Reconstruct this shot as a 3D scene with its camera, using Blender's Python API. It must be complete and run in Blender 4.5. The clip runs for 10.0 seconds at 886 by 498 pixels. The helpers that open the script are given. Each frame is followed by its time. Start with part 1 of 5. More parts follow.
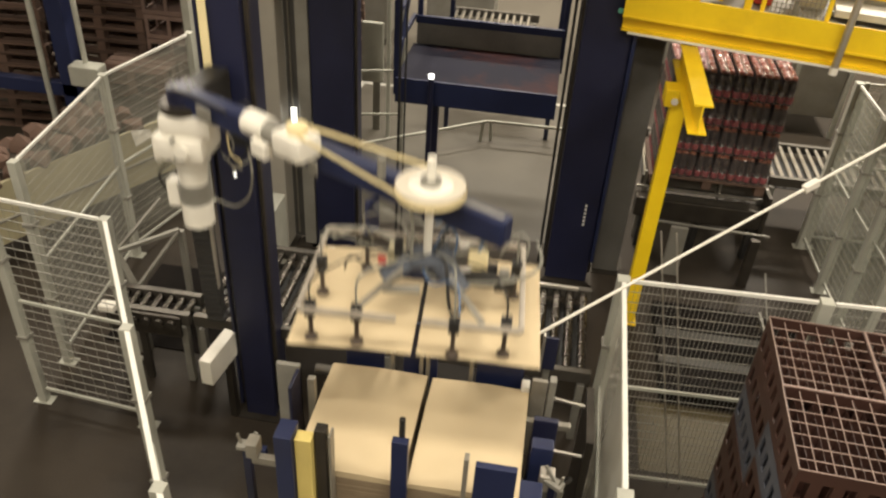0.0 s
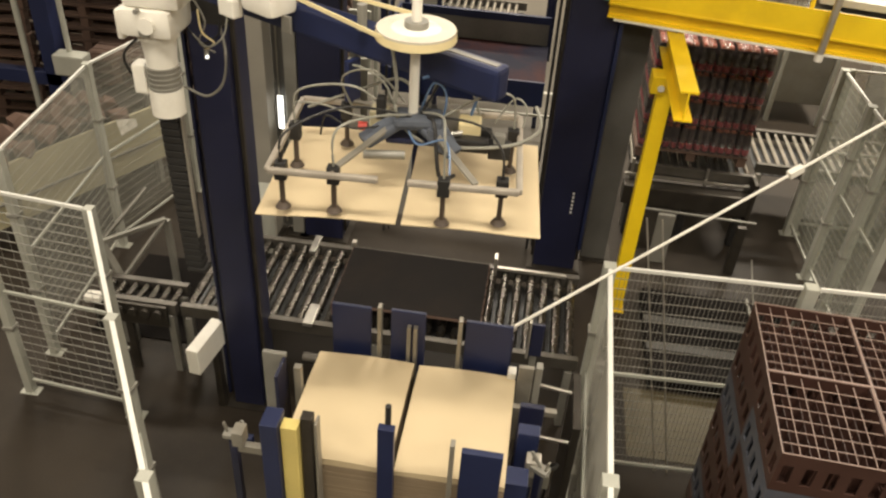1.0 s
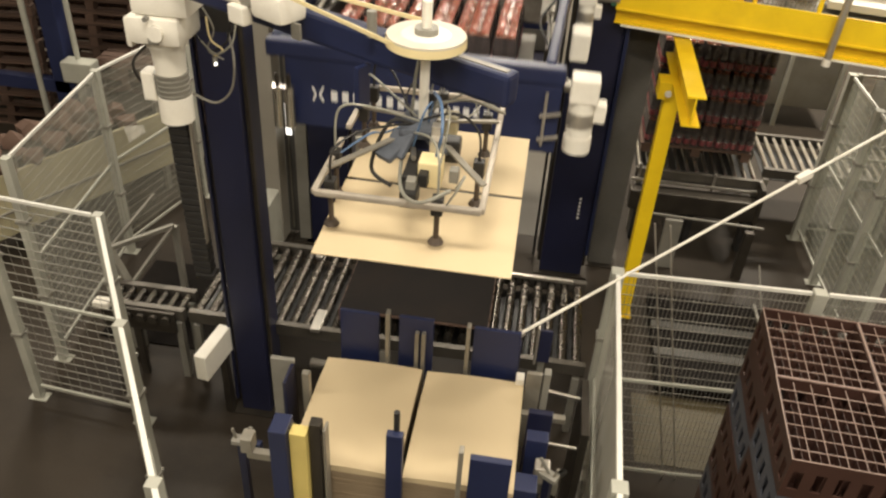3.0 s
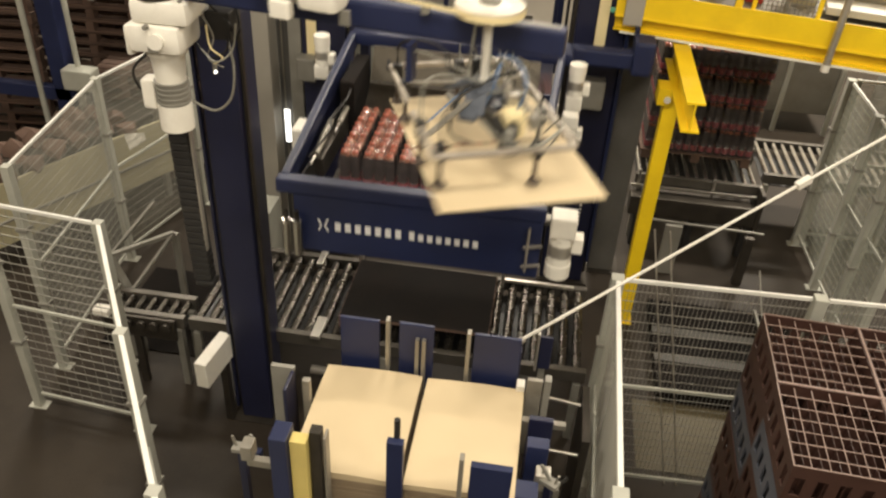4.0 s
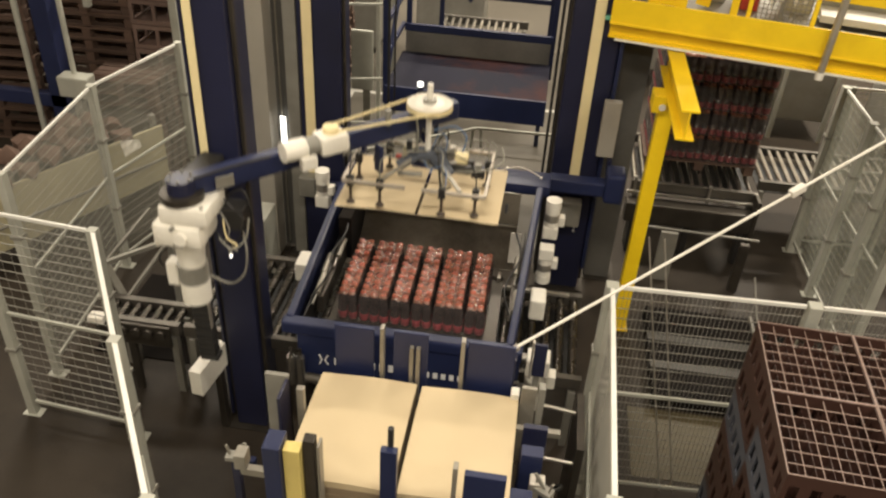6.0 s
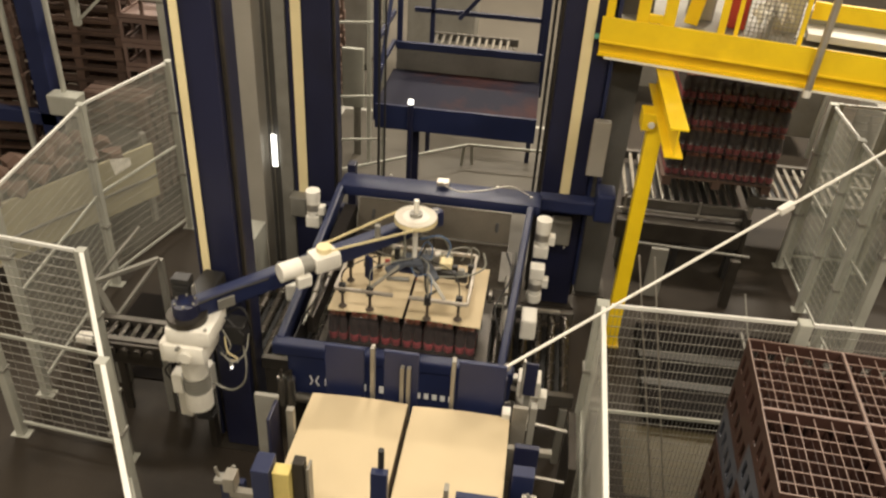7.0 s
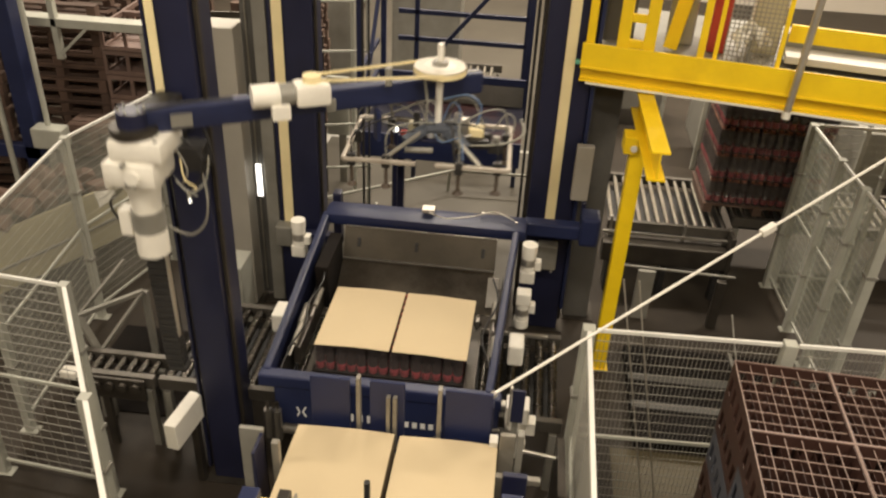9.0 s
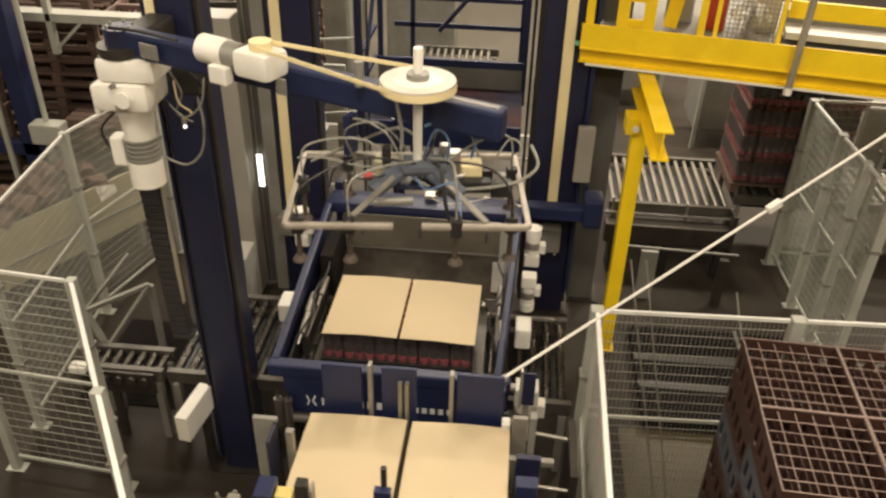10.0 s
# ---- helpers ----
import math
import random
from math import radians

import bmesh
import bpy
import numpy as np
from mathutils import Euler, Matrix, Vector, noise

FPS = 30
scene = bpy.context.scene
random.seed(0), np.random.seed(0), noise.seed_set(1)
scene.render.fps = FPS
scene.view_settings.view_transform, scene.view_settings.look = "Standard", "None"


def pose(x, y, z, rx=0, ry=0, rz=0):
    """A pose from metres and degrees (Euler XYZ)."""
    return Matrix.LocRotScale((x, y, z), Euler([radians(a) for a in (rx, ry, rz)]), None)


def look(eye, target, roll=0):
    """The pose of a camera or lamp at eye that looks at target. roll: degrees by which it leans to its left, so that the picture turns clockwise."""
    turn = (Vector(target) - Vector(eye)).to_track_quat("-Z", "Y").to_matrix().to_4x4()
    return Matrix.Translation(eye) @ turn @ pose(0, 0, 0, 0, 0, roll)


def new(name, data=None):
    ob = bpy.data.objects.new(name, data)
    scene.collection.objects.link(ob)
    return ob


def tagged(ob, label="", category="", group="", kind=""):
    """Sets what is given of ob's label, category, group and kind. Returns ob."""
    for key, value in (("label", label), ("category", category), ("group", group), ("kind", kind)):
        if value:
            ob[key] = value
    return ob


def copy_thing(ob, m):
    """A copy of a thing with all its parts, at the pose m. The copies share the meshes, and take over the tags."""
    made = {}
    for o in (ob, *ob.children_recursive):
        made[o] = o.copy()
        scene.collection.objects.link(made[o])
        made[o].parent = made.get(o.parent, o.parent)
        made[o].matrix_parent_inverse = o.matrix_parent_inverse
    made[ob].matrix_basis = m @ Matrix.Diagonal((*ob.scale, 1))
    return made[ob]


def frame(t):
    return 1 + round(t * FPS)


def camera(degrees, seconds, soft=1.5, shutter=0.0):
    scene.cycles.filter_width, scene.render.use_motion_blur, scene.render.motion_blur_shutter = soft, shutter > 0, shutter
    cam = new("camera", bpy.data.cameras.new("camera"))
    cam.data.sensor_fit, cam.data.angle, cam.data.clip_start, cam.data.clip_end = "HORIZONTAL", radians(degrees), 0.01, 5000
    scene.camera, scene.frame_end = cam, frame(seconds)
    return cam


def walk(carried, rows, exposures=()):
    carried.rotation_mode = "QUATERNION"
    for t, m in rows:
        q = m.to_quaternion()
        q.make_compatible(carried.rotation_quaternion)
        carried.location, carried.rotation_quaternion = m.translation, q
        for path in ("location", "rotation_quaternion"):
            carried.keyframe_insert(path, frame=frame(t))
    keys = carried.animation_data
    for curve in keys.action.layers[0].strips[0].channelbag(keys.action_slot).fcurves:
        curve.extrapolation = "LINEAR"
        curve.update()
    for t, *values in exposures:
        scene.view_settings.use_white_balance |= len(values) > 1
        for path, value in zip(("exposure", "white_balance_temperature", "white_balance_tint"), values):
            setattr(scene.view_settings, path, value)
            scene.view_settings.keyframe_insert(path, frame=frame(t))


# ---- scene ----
# Camera
PATH = [
    (0, (0.445, -3.58, 5.271), (0.254, -1.955, 4.121), 3.8),
    (0.5, (0.448, -3.59, 5.266), (0.267, -1.97, 4.107), 3.9),
    (1, (0.474, -3.581, 5.26), (0.309, -1.967, 4.091), 4.0),
    (1.5, (0.455, -3.583, 5.249), (0.275, -1.967, 4.085), 3.9),
    (2, (0.46, -3.588, 5.262), (0.286, -1.972, 4.096), 4.0),
    (2.5, (0.46, -3.585, 5.263), (0.284, -1.969, 4.098), 3.8),
    (4, (0.462, -3.58, 5.269), (0.279, -1.952, 4.121), 3.4),
    (4.5, (0.468, -3.582, 5.267), (0.289, -1.957, 4.116), 3.4),
    (5, (0.465, -3.574, 5.28), (0.287, -1.944, 4.135), 3.5),
    (5.5, (0.474, -3.574, 5.276), (0.292, -1.942, 4.134), 3.4),
    (7, (0.487, -3.549, 5.304), (0.323, -1.891, 4.198), 3.6),
    (7.5, (0.498, -3.543, 5.307), (0.324, -1.872, 4.221), 2.7),
    (8, (0.495, -3.544, 5.319), (0.33, -1.87, 4.237), 2.4),
    (8.5, (0.507, -3.535, 5.322), (0.354, -1.849, 4.257), 2.6),
    (9, (0.523, -3.529, 5.322), (0.376, -1.837, 4.267), 2.9),
    (9.5, (0.518, -3.547, 5.318), (0.398, -1.867, 4.24), 2.9),
    (10, (0.463, -3.54, 5.318), (0.325, -1.865, 4.234), 1.5),
]
cam = camera(57.0, 10.0, soft=2.3, shutter=0.8)
walk(cam, [(t, look(eye, target, roll)) for t, eye, target, roll in PATH],
     exposures=[(0.0, 0.16, 6370, 10), (2.7, 0.15, 6370, 10), (5.0, 0.08, 6410, 10.5), (7.0, 0.05, 6470, 11), (9.0, -0.01, 6570, 12), (10.0, -0.03, 6570, 12)])

# World and lamps: a closed hall lit by rows of luminaires high under the roof
world = bpy.data.worlds.new("hall_air")
scene.world = world
world.use_nodes = True
world.node_tree.nodes["Background"].inputs[0].default_value = (1.0, 0.92, 0.80, 1)
world.node_tree.nodes["Background"].inputs[1].default_value = 0.2


def ceiling_lamp(x, y, z, w, d, power):
    data = bpy.data.lights.new("hall_luminaire", "AREA")
    data.shape, data.size, data.size_y = "RECTANGLE", w, d
    data.energy, data.color = power, (1.0, 0.89, 0.73)
    ob = new("hall_luminaire", data)
    ob.matrix_world = pose(x, y, z)
    return ob


for lx in (-6.0, 0.2, 6.4):
    for ly in (-6.5, -2.3, 7.4, 12.6):
        ceiling_lamp(lx, ly, 8.6, 2.6, 0.9, {-6.5: 215, -2.3: 275, 7.4: 400, 12.6: 700}[ly] * (1.25 if lx > 5 else 1.0))


# Materials
def mat(name, col, rough=0.5, metal=0.0, var=0.15, scale=6.0, bump=0.1, fine=80.0, dirt_glint=0.0, dirt_glint_col=(0.05, 0.045, 0.035), rnd=0.0, coat=0.0, spec=0.5):
    m = bpy.data.materials.new(name)
    m.use_nodes = True
    nt = m.node_tree
    N, L = nt.nodes, nt.links
    b = N["Principled BSDF"]
    b.inputs["Metallic"].default_value = metal
    b.inputs["Coat Weight"].default_value = coat
    b.inputs["Specular IOR Level"].default_value = spec
    tc = N.new("ShaderNodeTexCoord")
    n1 = N.new("ShaderNodeTexNoise")
    n1.inputs["Scale"].default_value, n1.inputs["Detail"].default_value = scale, 6.0
    n2 = N.new("ShaderNodeTexNoise")
    n2.inputs["Scale"].default_value, n2.inputs["Detail"].default_value = fine, 3.0
    L.new(tc.outputs["Object"], n1.inputs["Vector"])
    L.new(tc.outputs["Object"], n2.inputs["Vector"])
    mx = N.new("ShaderNodeMix")
    mx.data_type = "RGBA"
    mx.inputs["A"].default_value = (*[c * (1 - var) for c in col], 1)
    mx.inputs["B"].default_value = (*[min(1, c * (1 + var)) for c in col], 1)
    add = N.new("ShaderNodeMath")
    add.operation = "MULTIPLY_ADD"
    add.inputs[1].default_value = 0.35
    L.new(n2.outputs["Fac"], add.inputs[0])
    sub = N.new("ShaderNodeMath")
    sub.operation = "MULTIPLY_ADD"
    sub.inputs[1].default_value, sub.inputs[2].default_value = 1.6, -0.48
    L.new(n1.outputs["Fac"], sub.inputs[0])
    L.new(sub.outputs[0], add.inputs[2])
    L.new(add.outputs[0], mx.inputs["Factor"])
    last = mx.outputs["Result"]
    if dirt_glint > 0:
        n3 = N.new("ShaderNodeTexNoise")
        n3.inputs["Scale"].default_value, n3.inputs["Detail"].default_value, n3.inputs["Roughness"].default_value = scale * 0.6, 9.0, 0.7
        L.new(tc.outputs["Object"], n3.inputs["Vector"])
        rmp = N.new("ShaderNodeValToRGB")
        rmp.color_ramp.elements[0].position, rmp.color_ramp.elements[1].position = 0.5, 0.72
        rmp.color_ramp.elements[1].color = (dirt_glint, dirt_glint, dirt_glint, 1)
        L.new(n3.outputs["Fac"], rmp.inputs[0])
        m2 = N.new("ShaderNodeMix")
        m2.data_type = "RGBA"
        m2.inputs["B"].default_value = (*dirt_glint_col, 1)
        L.new(last, m2.inputs["A"])
        L.new(rmp.outputs[0], m2.inputs["Factor"])
        last = m2.outputs["Result"]
    if rnd > 0:
        oi = N.new("ShaderNodeObjectInfo")
        hv = N.new("ShaderNodeHueSaturation")
        rg = N.new("ShaderNodeMapRange")
        rg.inputs[3].default_value, rg.inputs[4].default_value = 1 - rnd, 1 + rnd
        L.new(oi.outputs["Random"], rg.inputs[0])
        L.new(rg.outputs[0], hv.inputs["Value"])
        L.new(last, hv.inputs["Color"])
        last = hv.outputs[0]
    L.new(last, b.inputs["Base Color"])
    rr = N.new("ShaderNodeMapRange")
    rr.inputs[3].default_value, rr.inputs[4].default_value = max(0.03, rough - 0.1), min(1, rough + 0.12)
    L.new(n1.outputs["Fac"], rr.inputs[0])
    L.new(rr.outputs[0], b.inputs["Roughness"])
    if bump > 0:
        bp = N.new("ShaderNodeBump")
        bp.inputs["Strength"].default_value, bp.inputs["Distance"].default_value = bump, 0.004
        L.new(n2.outputs["Fac"], bp.inputs["Height"])
        L.new(bp.outputs[0], b.inputs["Normal"])
    return m


def clear(name, col, mix):
    m = bpy.data.materials.new(name)
    m.use_nodes = True
    N, L = m.node_tree.nodes, m.node_tree.links
    b = N["Principled BSDF"]
    b.inputs["Base Color"].default_value = (*col, 1)
    b.inputs["Roughness"].default_value = 0.12
    tr = N.new("ShaderNodeBsdfTransparent")
    mx = N.new("ShaderNodeMixShader")
    n = N.new("ShaderNodeTexNoise")
    n.inputs["Scale"].default_value = 2.5
    mr = N.new("ShaderNodeMapRange")
    mr.inputs[3].default_value, mr.inputs[4].default_value = mix * 0.6, mix * 1.4
    L.new(n.outputs["Fac"], mr.inputs[0])
    L.new(mr.outputs[0], mx.inputs[0])
    L.new(tr.outputs[0], mx.inputs[1])
    L.new(b.outputs[0], mx.inputs[2])
    L.new(mx.outputs[0], N["Material Output"].inputs[0])
    return m


FLOOR = mat("worn_concrete", (0.039, 0.031, 0.023), 0.55, 0, 0.35, 0.9, 0.2, 60, 0.7, (0.013, 0.010, 0.008), spec=0.22)
BLUE = mat("dark_blue_enamel", (0.0125, 0.019, 0.062), 0.44, 0, 0.18, 3, 0.04, 120, 0.3, (0.012, 0.014, 0.03))
NAVY = mat("navy_enamel", (0.0125, 0.0145, 0.040), 0.4, 0, 0.18, 3, 0.04, 120, 0.3, (0.01, 0.01, 0.016))
YELLOW = mat("yellow_enamel", (0.94, 0.64, 0.011), 0.42, 0, 0.1, 3, 0.05, 90, 0.25, (0.5, 0.3, 0.02))
STEEL = mat("brushed_steel", (0.42, 0.40, 0.36), 0.38, 0.85, 0.2, 7, 0.08, 150, 0.25, (0.12, 0.1, 0.08))
ALU = mat("aluminium_tube", (0.52, 0.49, 0.43), 0.40, 0.75, 0.12, 8, 0.06, 120)
DULL = mat("galvanised_grey", (0.27, 0.26, 0.225), 0.5, 0.3, 0.18, 4, 0.08, 90, 0.3, (0.12, 0.1, 0.08))
FENCE = mat("fence_paint_light_grey", (0.42, 0.42, 0.36), 0.5, 0.1, 0.12, 5, 0.05, 90, 0.25, (0.22, 0.2, 0.16))
WHITE = mat("white_machine_paint", (0.80, 0.77, 0.68), 0.42, 0, 0.06, 6, 0.04, 90, 0.3, (0.5, 0.46, 0.38))
BLACK = mat("black_plastic", (0.018, 0.017, 0.016), 0.5, 0, 0.25, 8, 0.1, 90)
RUBBER = mat("black_rubber", (0.013, 0.011, 0.010), 0.85, 0, 0.3, 3, 0.15, 120, 0.5, (0.022, 0.016, 0.012), spec=0.12)
DARKSTEEL = mat("oiled_dark_steel", (0.06, 0.052, 0.042), 0.45, 0.6, 0.3, 5, 0.1, 80, 0.4, (0.03, 0.025, 0.02))
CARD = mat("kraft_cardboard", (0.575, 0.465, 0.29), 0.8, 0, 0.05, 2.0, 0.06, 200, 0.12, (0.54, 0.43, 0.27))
# Brown sheet edges; part of the shade on the stack sides is in this colour
CARDEDGE = mat("shaded_brown_stack_edges", (0.25, 0.19, 0.12), 0.9, 0, 0.15, 3.0, 0.4, 160, 0.3, (0.29, 0.22, 0.14))
BELT = mat("cream_lift_belt", (0.80, 0.68, 0.38), 0.6, 0, 0.08, 3, 0.05, 100, 0.25, (0.6, 0.47, 0.24))
CRATE = mat("brown_crate_plastic", (0.056, 0.026, 0.019), 0.5, 0, 0.2, 4, 0.08, 90, 0.3, (0.04, 0.02, 0.016), rnd=0.15)
CRATEGREY = mat("blue_grey_crate_plastic", (0.075, 0.08, 0.10), 0.5, 0, 0.2, 4, 0.08, 90, 0.3, (0.08, 0.07, 0.06))
RIM = mat("pale_crate_rim", (0.33, 0.235, 0.195), 0.5, 0, 0.25, 6, 0.05, 90)
COLA = mat("dark_drink_in_bottle", (0.018, 0.011, 0.010), 0.06, 0, 0.2, 12, 0.0, 90, coat=1.0)
CAP = mat("red_bottle_cap", (0.42, 0.085, 0.045), 0.4, 0, 0.12, 12, 0.0, 90, rnd=0.2)
LABEL = mat("red_bottle_label", (0.26, 0.036, 0.045), 0.35, 0, 0.25, 22, 0.0, 90, rnd=0.2)
GREYWALL = mat("bounce_hall_paint", (0.54, 0.49, 0.41), 0.7, 0, 0.12, 0.8, 0.1, 40, 0.3, (0.2, 0.17, 0.13))
OLIVE = mat("khaki_floor_paint", (0.10, 0.082, 0.042), 0.55, 0, 0.2, 1.5, 0.1, 60, 0.4, (0.09, 0.075, 0.04))
TARP = mat("cream_machine_panel", (0.46, 0.42, 0.27), 0.5, 0, 0.1, 2, 0.05, 60, 0.3, (0.3, 0.27, 0.2))
WOOD = mat("old_pallet_wood", (0.105, 0.064, 0.046), 0.8, 0, 0.3, 5, 0.3, 60, 0.4, (0.08, 0.05, 0.035), rnd=0.25)
RED = mat("red_valve_paint", (0.42, 0.045, 0.03), 0.45, 0, 0.15, 6, 0.04, 90)
HOSE = mat("clear_pneumatic_hose", (0.25, 0.245, 0.205), 0.35, 0, 0.1, 9, 0.0, 90)
HOSEBLUE = mat("blue_pneumatic_hose", (0.10, 0.17, 0.30), 0.35, 0, 0.1, 9, 0.0, 90)
PLEXTHIN = clear("thin_clear_panel", (0.62, 0.62, 0.54), 0.13)
PLEX = clear("scratched_clear_panel", (0.52, 0.54, 0.45), 0.27)
PLEXDENSE = clear("hazy_clear_panel", (0.84, 0.82, 0.72), 0.68)
ROLLER = mat("worn_dark_roller", (0.07, 0.062, 0.052), 0.26, 0.75, 0.4, 5, 0.05, 90, 0.4, (0.06, 0.05, 0.04))
CABINET = mat("grey_cabinet_paint", (0.40, 0.375, 0.32), 0.45, 0.1, 0.12, 2, 0.04, 60, 0.3, (0.26, 0.24, 0.2))
PALEDECK = mat("pale_deck_plate", (0.50, 0.49, 0.44), 0.45, 0.2, 0.15, 2, 0.06, 60, 0.4, (0.3, 0.28, 0.24))
GRIMY = mat("grimy_conveyor_steel", (0.105, 0.095, 0.08), 0.45, 0.5, 0.3, 4, 0.08, 80, 0.5, (0.05, 0.042, 0.035))
PALEYELLOW = mat("pale_yellow_strip", (0.62, 0.50, 0.16), 0.55, 0, 0.12, 4, 0.05, 90, 0.3, (0.42, 0.34, 0.14))
RAIL = mat("white_fence_rail", (0.72, 0.71, 0.65), 0.45, 0.05, 0.08, 5, 0.04, 90, 0.2, (0.45, 0.42, 0.36))
HUBGREY = mat("grey_blue_hub_cloth", (0.075, 0.085, 0.105), 0.7, 0, 0.3, 9, 0.3, 60)
CUPBROWN = mat("worn_brown_rubber", (0.06, 0.043, 0.03), 0.6, 0, 0.3, 9, 0.1, 90)
DIMSTEEL = mat("dim_slide_steel", (0.14, 0.125, 0.105), 0.30, 0.95, 0.5, 3, 0.06, 60, 0.6, (0.03, 0.026, 0.022))
# The khaki in this scuffed steel paints what the upper plate reflects
SLIDE = mat("scuffed_steel_khaki_reflection", (0.075, 0.064, 0.047), 0.42, 0.6, 0.35, 3, 0.06, 60, 0.5, (0.05, 0.042, 0.03))
STRIP = mat("worn_guide_steel", (0.30, 0.28, 0.235), 0.45, 0.5, 0.2, 6, 0.06, 90, 0.4, (0.14, 0.12, 0.09))
CHROME = mat("bright_chain_roller", (0.60, 0.58, 0.53), 0.22, 0.95, 0.15, 6, 0.03, 90, 0.3, (0.2, 0.18, 0.15))
TUBE = mat("dull_frame_tube", (0.43, 0.385, 0.32), 0.48, 0.35, 0.2, 8, 0.06, 90, 0.4, (0.24, 0.2, 0.15))
DISC = mat("cream_disc_plastic", (0.60, 0.55, 0.45), 0.5, 0, 0.08, 7, 0.05, 90, 0.4, (0.36, 0.31, 0.23))
DARKGREY = mat("dark_grey_column_paint", (0.095, 0.091, 0.082), 0.6, 0, 0.2, 2, 0.06, 60, 0.4, (0.04, 0.036, 0.03), spec=0.3)
GLOWMAT = bpy.data.materials.new("lit_indicator")
GLOWMAT.use_nodes = True
GLOWMAT.node_tree.nodes["Principled BSDF"].inputs["Emission Color"].default_value = (1, 0.97, 0.88, 1)
GLOWMAT.node_tree.nodes["Principled BSDF"].inputs["Emission Strength"].default_value = 3.0


# Builders
def mesh_of(name, bm, m, smooth=False):
    me = bpy.data.meshes.new(name)
    bm.to_mesh(me)
    bm.free()
    if m:
        me.materials.append(m)
    if smooth:
        for p in me.polygons:
            p.use_smooth = True
        me.set_sharp_from_angle(angle=radians(40))
    return me


def B():
    return bmesh.new()


def box(bm, x0, x1, y0, y1, z0, z1, bev=0.0, m=None):
    r = bmesh.ops.create_cube(bm, size=1.0)
    vs = r["verts"]
    for v in vs:
        v.co = Vector(((x0 + x1) / 2 + v.co.x * (x1 - x0), (y0 + y1) / 2 + v.co.y * (y1 - y0), (z0 + z1) / 2 + v.co.z * (z1 - z0)))
    if bev > 0:
        es = {e for v in vs for e in v.link_edges}
        r2 = bmesh.ops.bevel(bm, geom=list(es), offset=bev, segments=2, profile=0.6, affect="EDGES")
        vs = list({v for f in r2["faces"] for v in f.verts} | {v for v in vs if v.is_valid})
    if m is not None:
        bmesh.ops.transform(bm, matrix=m, verts=vs)
    return bm


def rod(bm, p0, p1, r, seg=10, r1=None, cap=True):
    p0, p1 = Vector(p0), Vector(p1)
    d = p1 - p0
    q = d.to_track_quat("Z", "Y").to_matrix().to_4x4()
    bmesh.ops.create_cone(bm, cap_ends=cap, segments=seg, radius1=r, radius2=r if r1 is None else r1, depth=d.length, matrix=Matrix.Translation((p0 + p1) / 2) @ q)
    return bm


def bar(bm, p0, p1, w, h, bev=0.0, up=(0, 0, 1)):
    """A square bar from p0 to p1, w wide and h high."""
    p0, p1 = Vector(p0), Vector(p1)
    d = (p1 - p0)
    x = d.normalized()
    u = Vector(up)
    if abs(x.dot(u)) > 0.99:
        u = Vector((0, 1, 0))
    y = u.cross(x).normalized()
    z = x.cross(y)
    m = Matrix.Translation((p0 + p1) / 2) @ Matrix((x, y, z)).transposed().to_4x4()
    return box(bm, -d.length / 2, d.length / 2, -w / 2, w / 2, -h / 2, h / 2, bev, m)


def pipe(bm, pts, r, seg=8):
    """A round tube along points, smoothed."""
    P = [Vector(p) for p in pts]
    out = []
    n = len(P)
    for i in range(n - 1):
        a, b, c, d = P[max(i - 1, 0)], P[i], P[i + 1], P[min(i + 2, n - 1)]
        for k in range(6):
            t = k / 6
            out.append(0.5 * (2 * b + (c - a) * t + (2 * a - 5 * b + 4 * c - d) * t * t + (3 * b - a - 3 * c + d) * t ** 3))
    out.append(P[-1])
    rings = []
    for i, p in enumerate(out):
        d = (out[min(i + 1, len(out) - 1)] - out[max(i - 1, 0)]).normalized()
        q = d.to_track_quat("Z", "Y").to_matrix()
        rings.append([bm.verts.new(p + q @ Vector((r * math.cos(2 * math.pi * k / seg), r * math.sin(2 * math.pi * k / seg), 0))) for k in range(seg)])
    for a, b in zip(rings, rings[1:]):
        for k in range(seg):
            bm.faces.new((a[k], a[(k + 1) % seg], b[(k + 1) % seg], b[k]))
    bm.faces.new(rings[0][::-1])
    bm.faces.new(rings[-1])
    return bm


def thing(name, m=None, label="", category="", group="", kind=""):
    ob = new(name)
    ob.empty_display_size = 0.1
    if m is not None:
        ob.matrix_basis = m
    return tagged(ob, label, category, group, kind)


def part(name, bm, m, parent, label="", smooth=False):
    ob = new(name, mesh_of(name, bm, m, smooth))
    ob.parent = parent
    if label:
        ob["label"] = label
    return ob


def piece(name, me, parent, m):
    ob = new(name, me)
    ob.parent = parent
    ob.matrix_basis = m
    return ob


def solid(name, bm, m, label="", category="", kind="", group="", smooth=False):
    return tagged(new(name, mesh_of(name, bm, m, smooth)), label, category, group, kind)


# Setting
solid("floor", box(B(), -14, 14, -12, 18, -0.2, 0.0), FLOOR, "worn dark brown concrete factory floor", "floor", "structure")
# Walls and ceiling, mostly unseen: pale paint bounces light into the dark parts
solid("wall_north", box(B(), -14, 14, 18, 18.3, -0.2, 9.0), GREYWALL, "far hall wall, pale grey to bounce light", "wall", "structure")
solid("wall_south", box(B(), -14, 14, -12.3, -12, -0.2, 9.0), GREYWALL, "unseen hall wall behind, pale grey to bounce light", "wall", "structure")
solid("wall_west", box(B(), -14.3, -14, -12.3, 18.3, -0.2, 9.0), GREYWALL, "unseen side hall wall, pale grey to bounce light", "wall", "structure")
